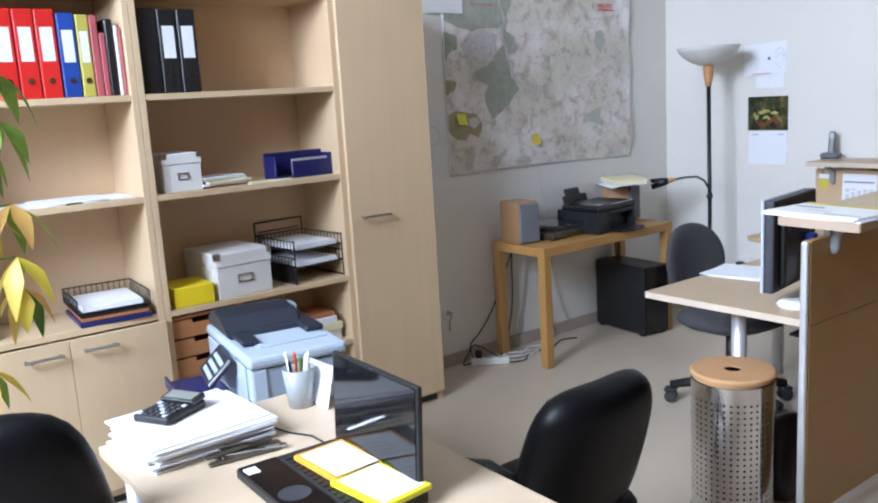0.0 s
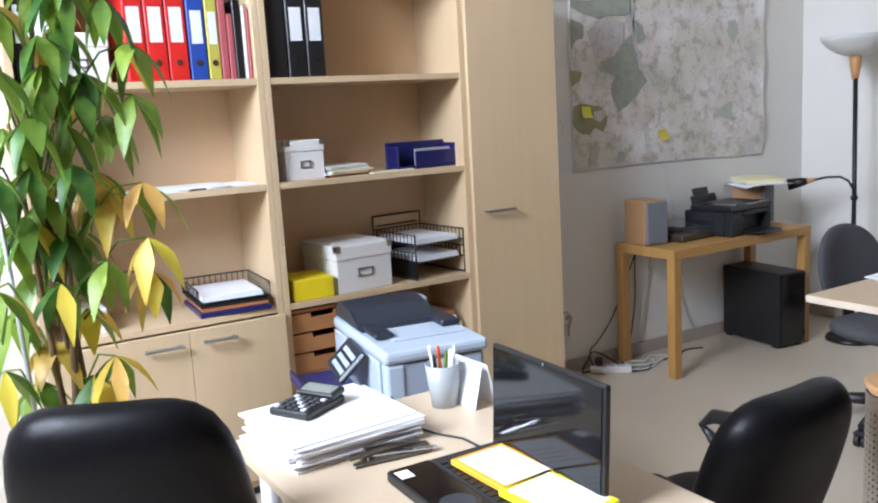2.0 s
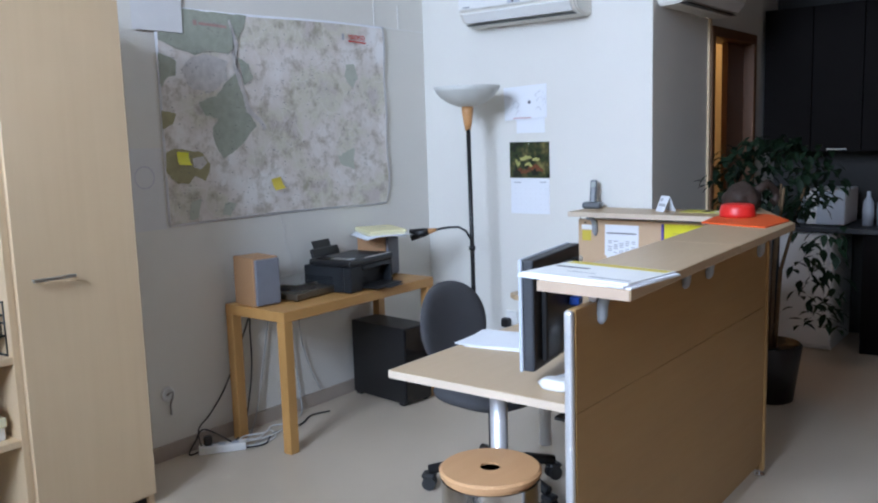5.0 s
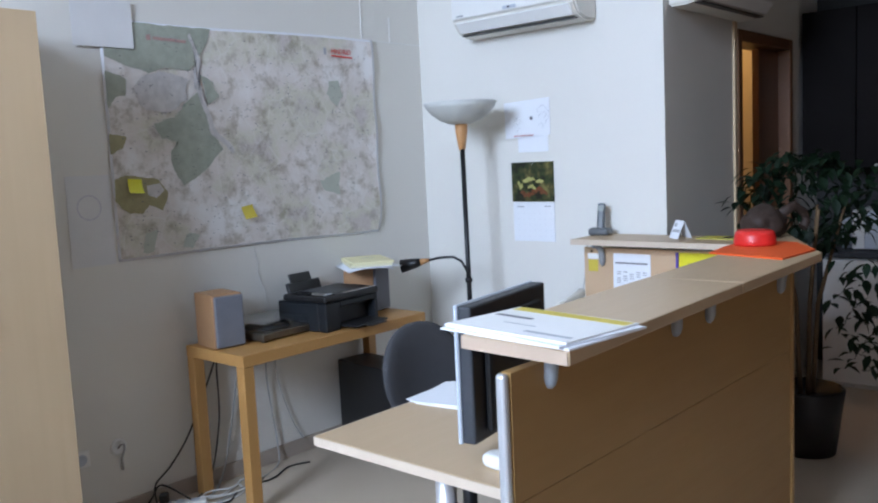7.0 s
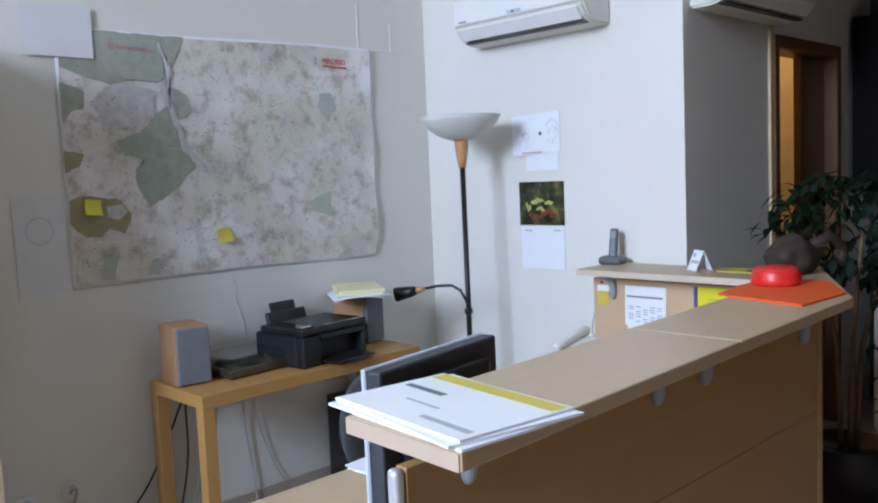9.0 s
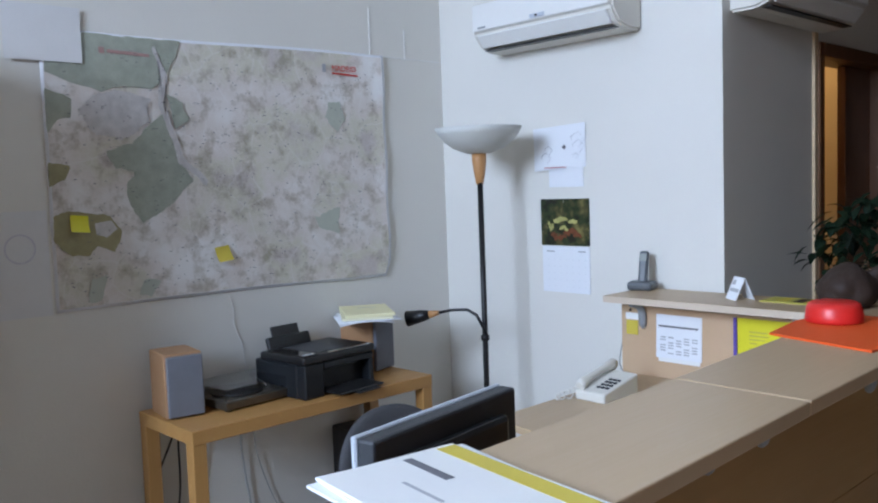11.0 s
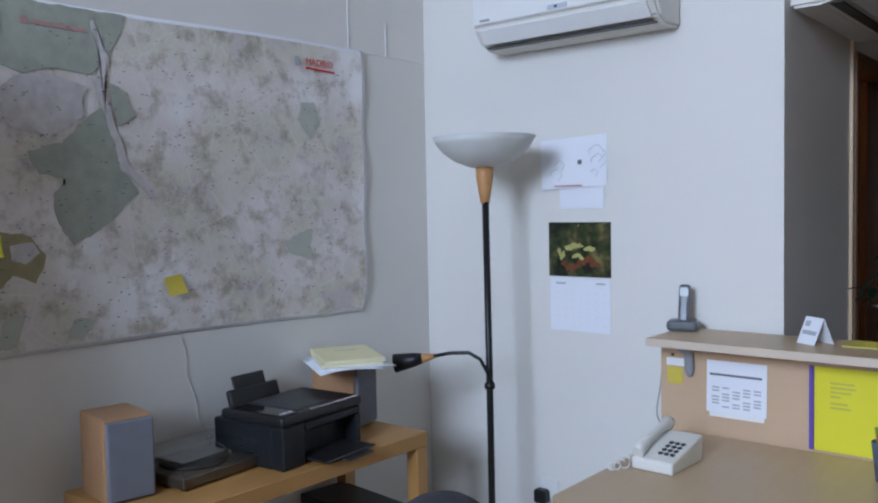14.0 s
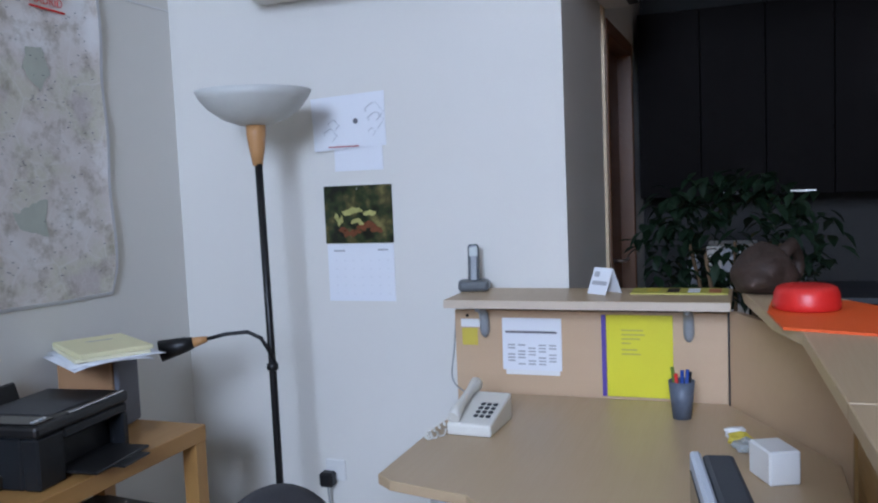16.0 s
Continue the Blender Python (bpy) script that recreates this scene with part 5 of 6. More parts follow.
def photo_print():
    """A printed photograph: dark leaves, moss and pale caps."""
    m, n, l, b = nodes_of("photo_print")
    tc, no, ramp = n.new("ShaderNodeTexCoord"), n.new("ShaderNodeTexNoise"), n.new("ShaderNodeValToRGB")
    no.inputs["Scale"].default_value, no.inputs["Detail"].default_value = 22, 5
    l.new(tc.outputs["Object"], no.inputs["Vector"]), l.new(no.outputs["Fac"], ramp.inputs["Fac"])
    e = ramp.color_ramp.elements
    e[0].position, e[0].color = 0.38, (0.006, 0.008, 0.004, 1)
    e[1].position, e[1].color = 0.72, (0.20, 0.18, 0.06, 1)
    e.new(0.5).color = (0.025, 0.04, 0.012, 1)
    e.new(0.6).color = (0.08, 0.07, 0.025, 1)
    l.new(ramp.outputs["Color"], b.inputs["Base Color"])
    b.inputs["Roughness"].default_value = 0.3
    return m


M_PHOTO = photo_print()
M_CAP = plain("photo_cap", (0.42, 0.40, 0.14), 0.3, vary=0.4, scale=30, bump=0)
M_RUST = plain("photo_rust", (0.16, 0.05, 0.02), 0.3, vary=0.6, scale=40, bump=0)
wl = thing("wall_calendar", "wall calendar with mushroom photograph above white page", "calendar", "", pose(0, -0.007, 0.068))
part("photo_page", boxes((EXW - 0.004, 2.937, 1.138, EXW, 3.204, 1.345)), M_PHOTO, wl, "dark woodland photograph")
# pale caps and russet litter in the printed picture
for k, (yc, zc, ry, rz_, mt) in enumerate(((3.03, 1.195, 0.060, 0.020, M_RUST), (3.105, 1.180, 0.050, 0.018, M_RUST), (3.065, 1.252, 0.078, 0.016, M_CAP), (3.145, 1.225, 0.020, 0.022, M_CAP), (3.075, 1.215, 0.030, 0.012, M_CAP))):
    b2 = bmesh.new()
    for q in range(6):
        ca, cz = yc + ry * 0.6 * math.sin(q * 2.4 + k), zc + rz_ * 0.5 * math.cos(q * 1.7 + k)
        ring = [(EXW - 0.0044 - 0.00012 * (6 * k + q), ca + ry * (0.30 + 0.10 * math.sin(3 * a + q)) * math.cos(a), cz + rz_ * (0.55 + 0.2 * math.cos(4 * a + q)) * math.sin(a)) for a in [n * math.tau / 16 for n in range(16)]]
        b2.faces.new([b2.verts.new(p) for p in ring])
    tagged(part("photo_shape", b2, mt, wl), kind="stuff")
part("date_page", boxes((EXW - 0.0035, 2.939, 0.928, EXW, 3.200, 1.134)), M_PAPER, wl, "white page of dates")
part("heading", boxes((EXW - 0.0042, 3.13, 1.108, EXW - 0.0036, 3.175, 1.114)), M_INKL, wl)
part("heading", boxes((EXW - 0.0042, 2.96, 1.110, EXW - 0.0036, 3.0, 1.116)), M_INKL, wl)
bm = bmesh.new()
for j in range(5):
    for i in range(7):
        box(bm, EXW - 0.0041, 2.958 + 0.034 * i, 0.952 + 0.03 * j, EXW - 0.0036, 2.966 + 0.034 * i, 0.958 + 0.03 * j)
tagged(part("date_grid", bm, M_DATES, wl), kind="stuff")
part("pin", lathe(bmesh.new(), [(0, 0), (0.004, 0), (0.003, 0.006), (0, 0.007)], 10), M_STEEL, wl).matrix_basis = pose(EXW - 0.004, 3.07, 1.332, 0, -90, 0)

sk = thing("sketch_sheets", "white sheets with pencil sketches taped to the wall", "paper", "", pose(0, -0.008, 0.068))
part("sheet", boxes((EXW - 0.002, 2.966, 1.397, EXW - 0.0004, 3.155, 1.50)), M_PAPER, sk)
b2 = bmesh.new()
blob(b2, [[(EXW - 0.004 - 0.010 * (1 - j / 4) ** 2 * (i / 4), 2.949 + (3.240 - 2.949) * i / 4 - 0.012 * (1 - j / 4) * (i / 4), 1.482 - 0.012 * i / 4 + 0.19 * j / 4) for i in range(5)] for j in range(5)])
part("sheet", b2, M_PAPER, sk)
for yc, zc, r in ((3.15, 1.56, 0.018), (3.165, 1.525, 0.022), (2.985, 1.57, 0.026), (2.99, 1.60, 0.03), (3.0, 1.53, 0.012)):
    part("pencil_line", tube(bmesh.new(), [(EXW - 0.009, yc + r * math.cos(a * math.tau / 14) * (1 + .3 * math.sin(2 * a)), zc + 1.1 * r * math.sin(a * math.tau / 14)) for a in range(11)], 0.0009, 4), M_INKL, sk)
part("ink_blot", lathe(bmesh.new(), [(0.010, 0), (0.0, 0.0015)], 10), M_INK, sk).matrix_basis = pose(EXW - 0.0075, 3.063, 1.572, 0, -90, 0)
part("ink_line", boxes((EXW - 0.0145, 3.05, 1.482, EXW - 0.0135, 3.17, 1.486)), M_PINK, sk)

so_ = thing("wall_socket", "white wall socket with black plug", "socket", "", pose(EXW, 3.205, 0.36))
part("plate", boxes((-0.010, -0.04, -0.04, 0, 0.04, 0.04), bev=0.003), M_WHITE, so_)
part("plug", boxes((-0.055, -0.005, -0.055, -0.0105, 0.05, 0.0), bev=0.008), M_BLACK, so_)
part("lead", tube(bmesh.new(), [(-0.04, 0.02, -0.055), (-0.04, 0.015, -0.12), (-0.03, 0.0, -0.24), (-0.03, -0.02, -0.352)], 0.004), M_CABLEG, so_)


# ---- split air conditioners ----
def air_con(m, w, label):
    ob = thing("air_conditioner", label, "air conditioner", "wall air conditioners", m)
    prof = [(0, 0), (-0.10, 0), (-0.155, 0.02), (-0.20, 0.075), (-0.205, 0.20), (-0.17, 0.262), (0, 0.27)]
    bm = bmesh.new()
    a, c = [bm.verts.new((y, -w / 2, z)) for y, z in prof], [bm.verts.new((y, w / 2, z)) for y, z in prof]
    n = len(prof)
    bm.faces.new(a), bm.faces.new(c[::-1])
    for i in range(n):
        bm.faces.new((a[i], c[i], c[(i + 1) % n], a[(i + 1) % n]))
    bmesh.ops.recalc_face_normals(bm, faces=bm.faces)
    bmesh.ops.bevel(bm, geom=list(bm.edges), offset=0.010, segments=2, affect="EDGES")
    part("casing", bm, M_CREAM, ob)
    bm = bmesh.new()
    box(bm, -0.004, -w / 2 + 0.03, -0.03, 0.004, w / 2 - 0.03, 0.035, bev=0.003, m=pose(-0.178, 0, 0.040, 0, -38, 0))
    part("louvre", bm, M_WHITE, ob)
    part("outlet_gap", boxes((-0.150, -w / 2 + 0.03, 0.004, -0.105, w / 2 - 0.03, 0.008)), M_BLACK, ob)
    part("front_panel", boxes((-0.2095, -w / 2 + 0.012, 0.085, -0.2045, w / 2 - 0.012, 0.20), bev=0.004), M_WHITE, ob)
    part("badge", boxes((-0.213, -0.05, 0.092, -0.2098, 0.03, 0.108), bev=0.001), M_LGREY, ob, "small oval badge")
    part("indicator", boxes((-0.2145, -0.012, 0.096, -0.2132, 0.0, 0.104)), M_BLACK, ob)
    part("model_plate", boxes((-0.212, w / 2 - 0.09, 0.094, -0.2098, w / 2 - 0.045, 0.102)), M_GREY, ob)
    return ob


air_con(pose(EX - 0.001, 3.03, 2.08, 0, 0, 0), 0.75, "cream split air conditioner high on the wall")
air_con(pose(5.29, PY - 0.001, 2.095, 0, 0, 90), 0.80, "cream split air conditioner over the passage side")


# ---- floor lamp ----
LX, LY = 4.475, 3.224
fl = thing("floor_lamp", "black uplighter floor lamp with reading arm", "floor lamp", "", pose(LX, LY, 0) @ Matrix.Diagonal((1, 1, 1.038, 1)))
part("base", lathe(bmesh.new(), [(0, 0), (0.14, 0), (0.142, 0.012), (0.13, 0.026), (0.03, 0.034), (0.014, 0.05), (0, 0.05)], 40), M_METALB, fl)
part("pole", tube(bmesh.new(), [(0, 0, 0.04), (0.010, 0.010, 0.795), (0.028, 0.030, 1.44)], 0.0125, 14), M_METALB, fl)
part("collar", lathe(bmesh.new(), [(0.013, 0.785), (0.019, 0.788), (0.019, 0.806), (0.013, 0.81)], 20, 0.010, 0.010), M_METALB, fl)
part("cone", lathe(bmesh.new(), [(0.0, 1.435), (0.016, 1.435), (0.024, 1.48), (0.031, 1.53), (0.032, 1.565), (0, 1.565)], 28, 0.031, 0.034), M_CONE, fl, "turned wooden neck")
part("shade", lathe(bmesh.new(), [(0.0, 1.560), (0.05, 1.562), (0.105, 1.582), (0.148, 1.612), (0.174, 1.642), (0.188, 1.668), (0.184, 1.668), (0.170, 1.646), (0.144, 1.617), (0.103, 1.588), (0.05, 1.568), (0, 1.566)], 48, 0.034, 0.037), M_SHADE, fl, "frosted white glass bowl")
arm = [(0.014, 0.0, 0.805), (-0.012, 0.008, 0.855), (-0.018, 0.03, 0.893), (-0.035, 0.07, 0.915), (-0.07, 0.13, 0.913), (-0.10, 0.18, 0.902)]
ar = part("arm", tube(bmesh.new(), arm, 0.0065, 10), M_METALB, fl)
dirv = (Vector(arm[-1]) - Vector(arm[-2])).normalized()
tip = Vector(arm[-1])
part("arm_cone", tube(bmesh.new(), [tip, tip + dirv * 0.045], [0.009, 0.017], 14), M_CONE, ar, "turned wooden socket")
part("head", tube(bmesh.new(), [tip + dirv * 0.045, tip + dirv * 0.07, tip + dirv * 0.15], [0.018, 0.024, 0.034], 20), M_METALB, ar, "black spotlight head")


# ---- things on the reception desk ----
mo = thing("monitor", "black flat computer monitor seen with silver edge", "monitor", "", pose(2.845, 1.760, RZ, 0, 0, 9) @ Matrix.Diagonal((1.06, 1, 0.915, 1)))
part("casing", boxes((-0.186, -0.022, 0.052, 0.186, 0.012, 0.408), bev=0.006, seg=2), M_DGREY, mo)
part("back_shell", boxes((-0.14, -0.042, 0.07, 0.14, -0.0225, 0.37), bev=0.012, seg=2), M_BLACK, mo)
part("bezel", boxes((-0.188, 0.0125, 0.050, 0.188, 0.024, 0.410), bev=0.003), M_LGREY, mo, "silver front bezel")
part("screen", boxes((-0.17, 0.0242, 0.068, 0.17, 0.0255, 0.393)), M_GLOSSB, mo)
part("stand_arm", tube(bmesh.new(), [(0.0, -0.085, 0.012), (0.0, -0.082, 0.09), (0.0, -0.06, 0.19)], [0.022, 0.018, 0.016], 14), M_ALU, mo)
part("foot", tube(bmesh.new(), [(-0.15, -0.02, 0.008), (-0.05, -0.085, 0.012), (0.0, -0.095, 0.016), (0.06, -0.085, 0.012), (0.14, -0.03, 0.008)], [0.007, 0.011, 0.014, 0.011, 0.007], 10), M_ALU, mo, "curved silver foot")
part("cable_plug", boxes((0.03, -0.075, 0.22, 0.07, -0.043, 0.25), bev=0.005), M_BLUE, mo, "blue video plug")
paper_pile("paper_pile", 0.23, 0.30, 3, pose(3.08, 2.06, RZ, 0, 0, 12), "white papers laid on the reception desk", (M_PAPER,), 0.003, 0.02, 10)
solo("mouse", cushion(bmesh.new(), 0.06, 0.10, 0.035), M_WHITE, "white computer mouse on the desk", "mouse", m=pose(2.68, 1.70, RZ + 0.0165, 90, 0, 0))
cbk = thing("keyboard_tray", "black keyboard on a pull-out tray under the desk", "keyboard", "", pose(3.15, 1.98, RZ - 0.098))
part("tray", boxes((-0.27, -0.12, 0, 0.27, 0.12, 0.015), bev=0.003), M_BLACK, cbk)
part("keyboard", boxes((-0.23, -0.09, 0.0155, 0.23, 0.06, 0.035), bev=0.004), M_BLACK, cbk)
part("runner", boxes((-0.26, -0.1, 0.016, -0.25, 0.1, 0.072), (0.25, -0.1, 0.016, 0.26, 0.1, 0.072)), M_METALB, cbk)

pm = thing("brochure_stack", "white papers and cream brochure on the counter", "papers", "", pose(2.612, 1.484, CT, 0, 0, -8))
for i, (w, d, a, mt) in enumerate(((0.245, 0.345, 2, M_PAPER), (0.24, 0.34, -3, M_PAPER), (0.225, 0.325, 1, M_PAPERY))):
    part("sheet", box(bmesh.new(), -w / 2, -d / 2, 0.0045 * i, w / 2, d / 2, 0.0045 * i + 0.004, m=pose(0, 0, 0, 0, 0, a)), M_CARD if i == 2 else mt, pm)
part("yellow_band", boxes((0.075, -0.155, 0.0132, 0.108, 0.155, 0.0136)), M_STRAW, pm, "mustard band along the edge")
part("title_bar", boxes((0.01, 0.04, 0.0132, 0.025, 0.145, 0.0136)), M_INK, pm)
part("text_bar", boxes((-0.04, -0.02, 0.0132, -0.034, 0.07, 0.0135), (-0.085, -0.15, 0.0132, -0.072, -0.03, 0.0136)), M_INKL, pm)

og = solo("folder_sheet", prism(bmesh.new(), [(3.90, 1.690), (3.82, 1.42), (4.08, 1.405), (4.28, 1.53), (4.30, 1.70), (4.10, 1.715)], CT + 0.0005, CT + 0.006), M_ORANGE, "orange-red folder lying on the counter corner", "folder")
rb = thing("bowl", "upturned red round bowl on the counter corner", "bowl", "", pose(4.15, 1.632, CT + 0.0065) @ Matrix.Diagonal((0.86, 0.86, 0.80, 1)))
part("shell", lathe(bmesh.new(), [(0, 0), (0.080, 0), (0.084, 0.006), (0.083, 0.022), (0.080, 0.045), (0.074, 0.060), (0.064, 0.066), (0, 0.067)], 40), M_RED, rb)
kb = thing("woven_bag", "dark brown woven bag slumped behind the red bowl", "bag", "", pose(4.46, 1.715, CT + 0.0005) @ Matrix.Diagonal((1.2, 1.2, 1.35, 1)))
bm = bmesh.new()
bmesh.ops.create_icosphere(bm, subdivisions=4, radius=1)
for v in bm.verts:
    n = v.co.copy()
    w = 1 + 0.16 * noise.noise(n * 1.7 + Vector((4, 1, 2))) + 0.05 * noise.noise(n * 7)
    z = max(0.0, 0.5 + 0.62 * n.z * w)
    v.co = Vector((0.078 * n.x * w * (1.15 - 0.3 * z), 0.070 * n.y * w * (1.15 - 0.35 * z), 0.085 * z))
part("body", bm, M_BROWNB, kb, smooth=True)
part("handle", tube(bmesh.new(), [(0.05, -0.03, 0.06), (0.10, -0.06, 0.085), (0.155, -0.075, 0.06), (0.165, -0.078, 0.035), (0.15, -0.07, 0.018)], [0.016, 0.014, 0.013, 0.014, 0.016], 10), M_BROWNB, kb)

ph = thing("cordless_phone", "silver cordless phone standing in its charger", "telephone", "", pose(4.735, 2.605, C2, 0, 0, -75))
part("charger", prism(bmesh.new(), [(-0.05, -0.04), (0.05, -0.04), (0.055, 0.03), (0.03, 0.05), (-0.03, 0.05), (-0.055, 0.03)], 0, 0.035, bev=0.012, seg=2), M_SLATE, ph)
bm = bmesh.new()
box(bm, -0.019, -0.012, 0, 0.019, 0.012, 0.135, bev=0.010, seg=2, m=pose(0, 0.008, 0.02, -14, 0, 0))
hs = part("handset", bm, M_SLATE, ph)
bm = bmesh.new()
box(bm, -0.014, -0.0150, 0.092, 0.014, -0.0125, 0.122, m=pose(0, 0.008, 0.02, -14, 0, 0))
part("display", bm, M_LCD, hs)

tp = thing("desk_phone", "white corded desk telephone", "telephone", "", pose(4.275, 2.452, RZ, 0, 0, -92) @ Matrix.Diagonal((0.74, 0.92, 0.95, 1)))
bm = bmesh.new()
prism(bm, [(-0.085, -0.105), (0.085, -0.105), (0.085, 0.105), (-0.085, 0.105)], 0, 0.035, bev=0.008, seg=2)
for v in bm.verts:
    if v.co.z > 0.02:
        v.co.z += 0.045 * (v.co.y + 0.105) / 0.21
part("body", bm, M_CREAM, tp)
for i in range(3):
    for j in range(4):
        z = 0.036 + 0.045 * (-0.055 + 0.024 * j + 0.105) / 0.21
        part("key", boxes((0.0 + 0.024 * i, -0.063 + 0.024 * j, z - 0.002, 0.016 + 0.024 * i, -0.048 + 0.024 * j, z + 0.004), bev=0.002), M_DGREY, tp)
part("handset", tube(bmesh.new(), [(-0.055, -0.105, 0.050), (-0.055, -0.085, 0.060), (-0.055, -0.03, 0.076), (-0.055, 0.04, 0.092), (-0.055, 0.09, 0.102), (-0.055, 0.108, 0.096)], [0.021, 0.022, 0.015, 0.015, 0.022, 0.021], 12), M_CREAM, tp)
coil = [(-0.075 - 0.05 * math.sin(k / 46 * math.pi) + 0.008 * math.cos(k * 1.3), -0.11 - 0.075 * k / 46 * math.sin(k / 46 * math.pi) * 1.6, 0.014 + 0.008 * math.sin(k * 1.3) + 0.03 * (1 - k / 46) ** 3) for k in range(47)]
part("coiled_cord", tube(bmesh.new(), coil, 0.003, 6), M_CREAM, tp)

px = 4.6535
sh = thing("notice_sheet", "white printed form pinned to the screen", "paper", "", pose(px, 2.395, 0.895, 0, 2, 0))
part("sheet", boxes((-0.002, -0.095, -0.085, 0, 0.095, 0.08)), M_PAPER, sh)
part("under_sheet", boxes((-0.0006, -0.088, -0.10, 0.0012, 0.085, 0.05)), M_CARD, sh)
bm = bmesh.new()
box(bm, -0.0026, -0.08, 0.032, -0.0021, 0.085, 0.039)
part("heading_bar", bm, M_INK, sh)
bm = bmesh.new()
for r in range(7):
    for c in range(5):
        if (r * 5 + c) % 4:
            box(bm, -0.0026, -0.078 + 0.033 * c, -0.068 + 0.010 * r, -0.0021, -0.055 + 0.033 * c, -0.063 + 0.010 * r)
part("table_print", bm, M_INKL, sh)
yf = thing("plastic_folder", "bright yellow plastic folder with purple spine", "folder", "", pose(px, 2.07, RZ + 0.004) @ Matrix.Diagonal((1, 0.93, 1.10, 1)))
part("cover", boxes((-0.004, -0.112, 0, -0.0005, 0.098, 0.228), bev=0.001), M_YGREEN, yf)
part("spine", boxes((-0.006, 0.100, 0, -0.0005, 0.114, 0.228), bev=0.001), M_PURPLE, yf, "purple comb spine")
for z, w in ((0.16, 0.06), (0.172, 0.075), (0.184, 0.07), (0.118, 0.06), (0.130, 0.05), (0.148, 0.03)):
    part("text_bar", boxes((-0.0052, 0.05 - w, z, -0.0042, 0.05, z + 0.004)), M_OLIVE, yf)
solo("sticky_note", boxes((-0.0015, -0.026, 0, 0, 0.026, 0.055)), M_STRAW, "yellow sticky note on the screen", "sticky note", m=pose(px, 2.598, 0.885))
solo("sticky_note", boxes((-0.0015, -0.034, 0, 0, 0.034, 0.026)), M_CARD, "pale pink label on the screen", "sticky note", m=pose(px, 2.593, 0.944))
solo("pin", lathe(bmesh.new(), [(0, 0), (0.005, 0), (0.004, 0.005), (0, 0.006)], 12), M_BROWNB, "brown pin in the screen", "pin", m=pose(px + 0.001, 2.606, 0.98, 0, -90, 0))
M_GREYDB = plain("blue_grey_mesh", (0.10, 0.12, 0.16), 0.5, vary=0.3, scale=60, fine=300)
mc = thing("pen_cup", "blue-grey tapered mesh cup full of pens", "pen cup", "", pose(4.47, 1.93, RZ))
part("cup", lathe(bmesh.new(), [(0, 0), (0.025, 0), (0.036, 0.105), (0.034, 0.105), (0.023, 0.003), (0, 0.003)], 24), M_GREYDB, mc)
for k, mt in enumerate((M_BLUE, M_LEAF, M_RED, M_BLUE, M_BLACK)):
    a = k * 1.3
    part("pen", tube(bmesh.new(), [(0.01 * math.cos(a), 0.01 * math.sin(a), 0.005), (0.026 * math.cos(a), 0.026 * math.sin(a), 0.128 + 0.012 * (k % 2))], 0.005, 8), mt, mc)
tc_ = thing("tent_card", "small folded card standing on the shelf", "card", "", pose(4.685, 2.17, C2 + 0.001, 0, 0, -35) @ Matrix.Diagonal((0.85, 0.85, 0.85, 1)))
lf = part("leaf", boxes((-0.0006, -0.045, 0, 0.0006, 0.045, 0.10)), M_PAPER, tc_)
lf.matrix_basis = pose(-0.04, 0, 0, 0, 24, 0)
part("text_bar", boxes((-0.0012, -0.035, 0.035, -0.0008, 0.035, 0.05), (-0.0012, 0.01, 0.065, -0.0008, 0.035, 0.085)), M_INKL, lf)
part("leaf", boxes((-0.0006, -0.045, 0, 0.0006, 0.045, 0.10)), M_PAPER, tc_).matrix_basis = pose(0.042, 0, 0, 0, -24, 0)
lfl = thing("leaflet", "colourful yellow-green leaflet on the shelf", "leaflet", "", pose(4.73, 1.95, C2))
part("sheet", boxes((-0.06, -0.14, 0, 0.06, 0.14, 0.004)), M_OLIVE, lfl)
for k, mt in enumerate((M_TERRA, M_CARD, M_BROWNB, M_STRAW)):
    part("printed_area", boxes((-0.04, -0.12 + 0.06 * k, 0.0042, 0.045, -0.085 + 0.06 * k, 0.0046)), mt, lfl)
wb = solo("card_box", boxes((-0.05, -0.035, 0, 0.05, 0.035, 0.075), bev=0.004), M_CARD, "small white box in the desk corner", "box", m=pose(4.04, 1.705, RZ, 0, 0, 25))
cr_ = thing("wrapper", "crumpled clear and yellow wrapper in the corner", "wrapper", "", pose(4.27, 1.765, RZ))
for k, mt in enumerate((M_CUP, M_STRAW, M_CARD)):
    bm = bmesh.new()
    bmesh.ops.create_icosphere(bm, subdivisions=2, radius=0.028)
    for v in bm.verts:
        v.co *= 1 + 0.5 * noise.noise(v.co * 60 + Vector((k, 0, 0)))
        v.co.z = max(0, v.co.z * 0.6 + 0.012)
    part("crumple", bm, mt, cr_).matrix_basis = pose(0.05 * k - 0.05, 0.012 * k, 0)
sg = thing("bag", "black bag on the floor beside the screen", "bag", "", pose(2.74, 1.70, 0))
bm = cushion(bmesh.new(), 0.24, 0.32, 0.13, power=3)
part("body", bm, M_BLACK, sg)


# ---- kitchenette at the end of the passage ----
KX = 6.36
fr = thing("refrigerator", "white refrigerator under the kitchen worktop", "refrigerator", "", pose(KX, 1.92, 0))
part("body", boxes((0.03, -0.165, 0.0, 0.55, 0.165, 0.765), bev=0.004), M_WHITE, fr)
part("door", boxes((0.0, -0.163, 0.03, 0.028, 0.163, 0.76), bev=0.006, seg=2), M_WHITE, fr)
part("handle", boxes((-0.02, -0.15, 0.56, -0.001, -0.135, 0.70), bev=0.003), M_ALU, fr)
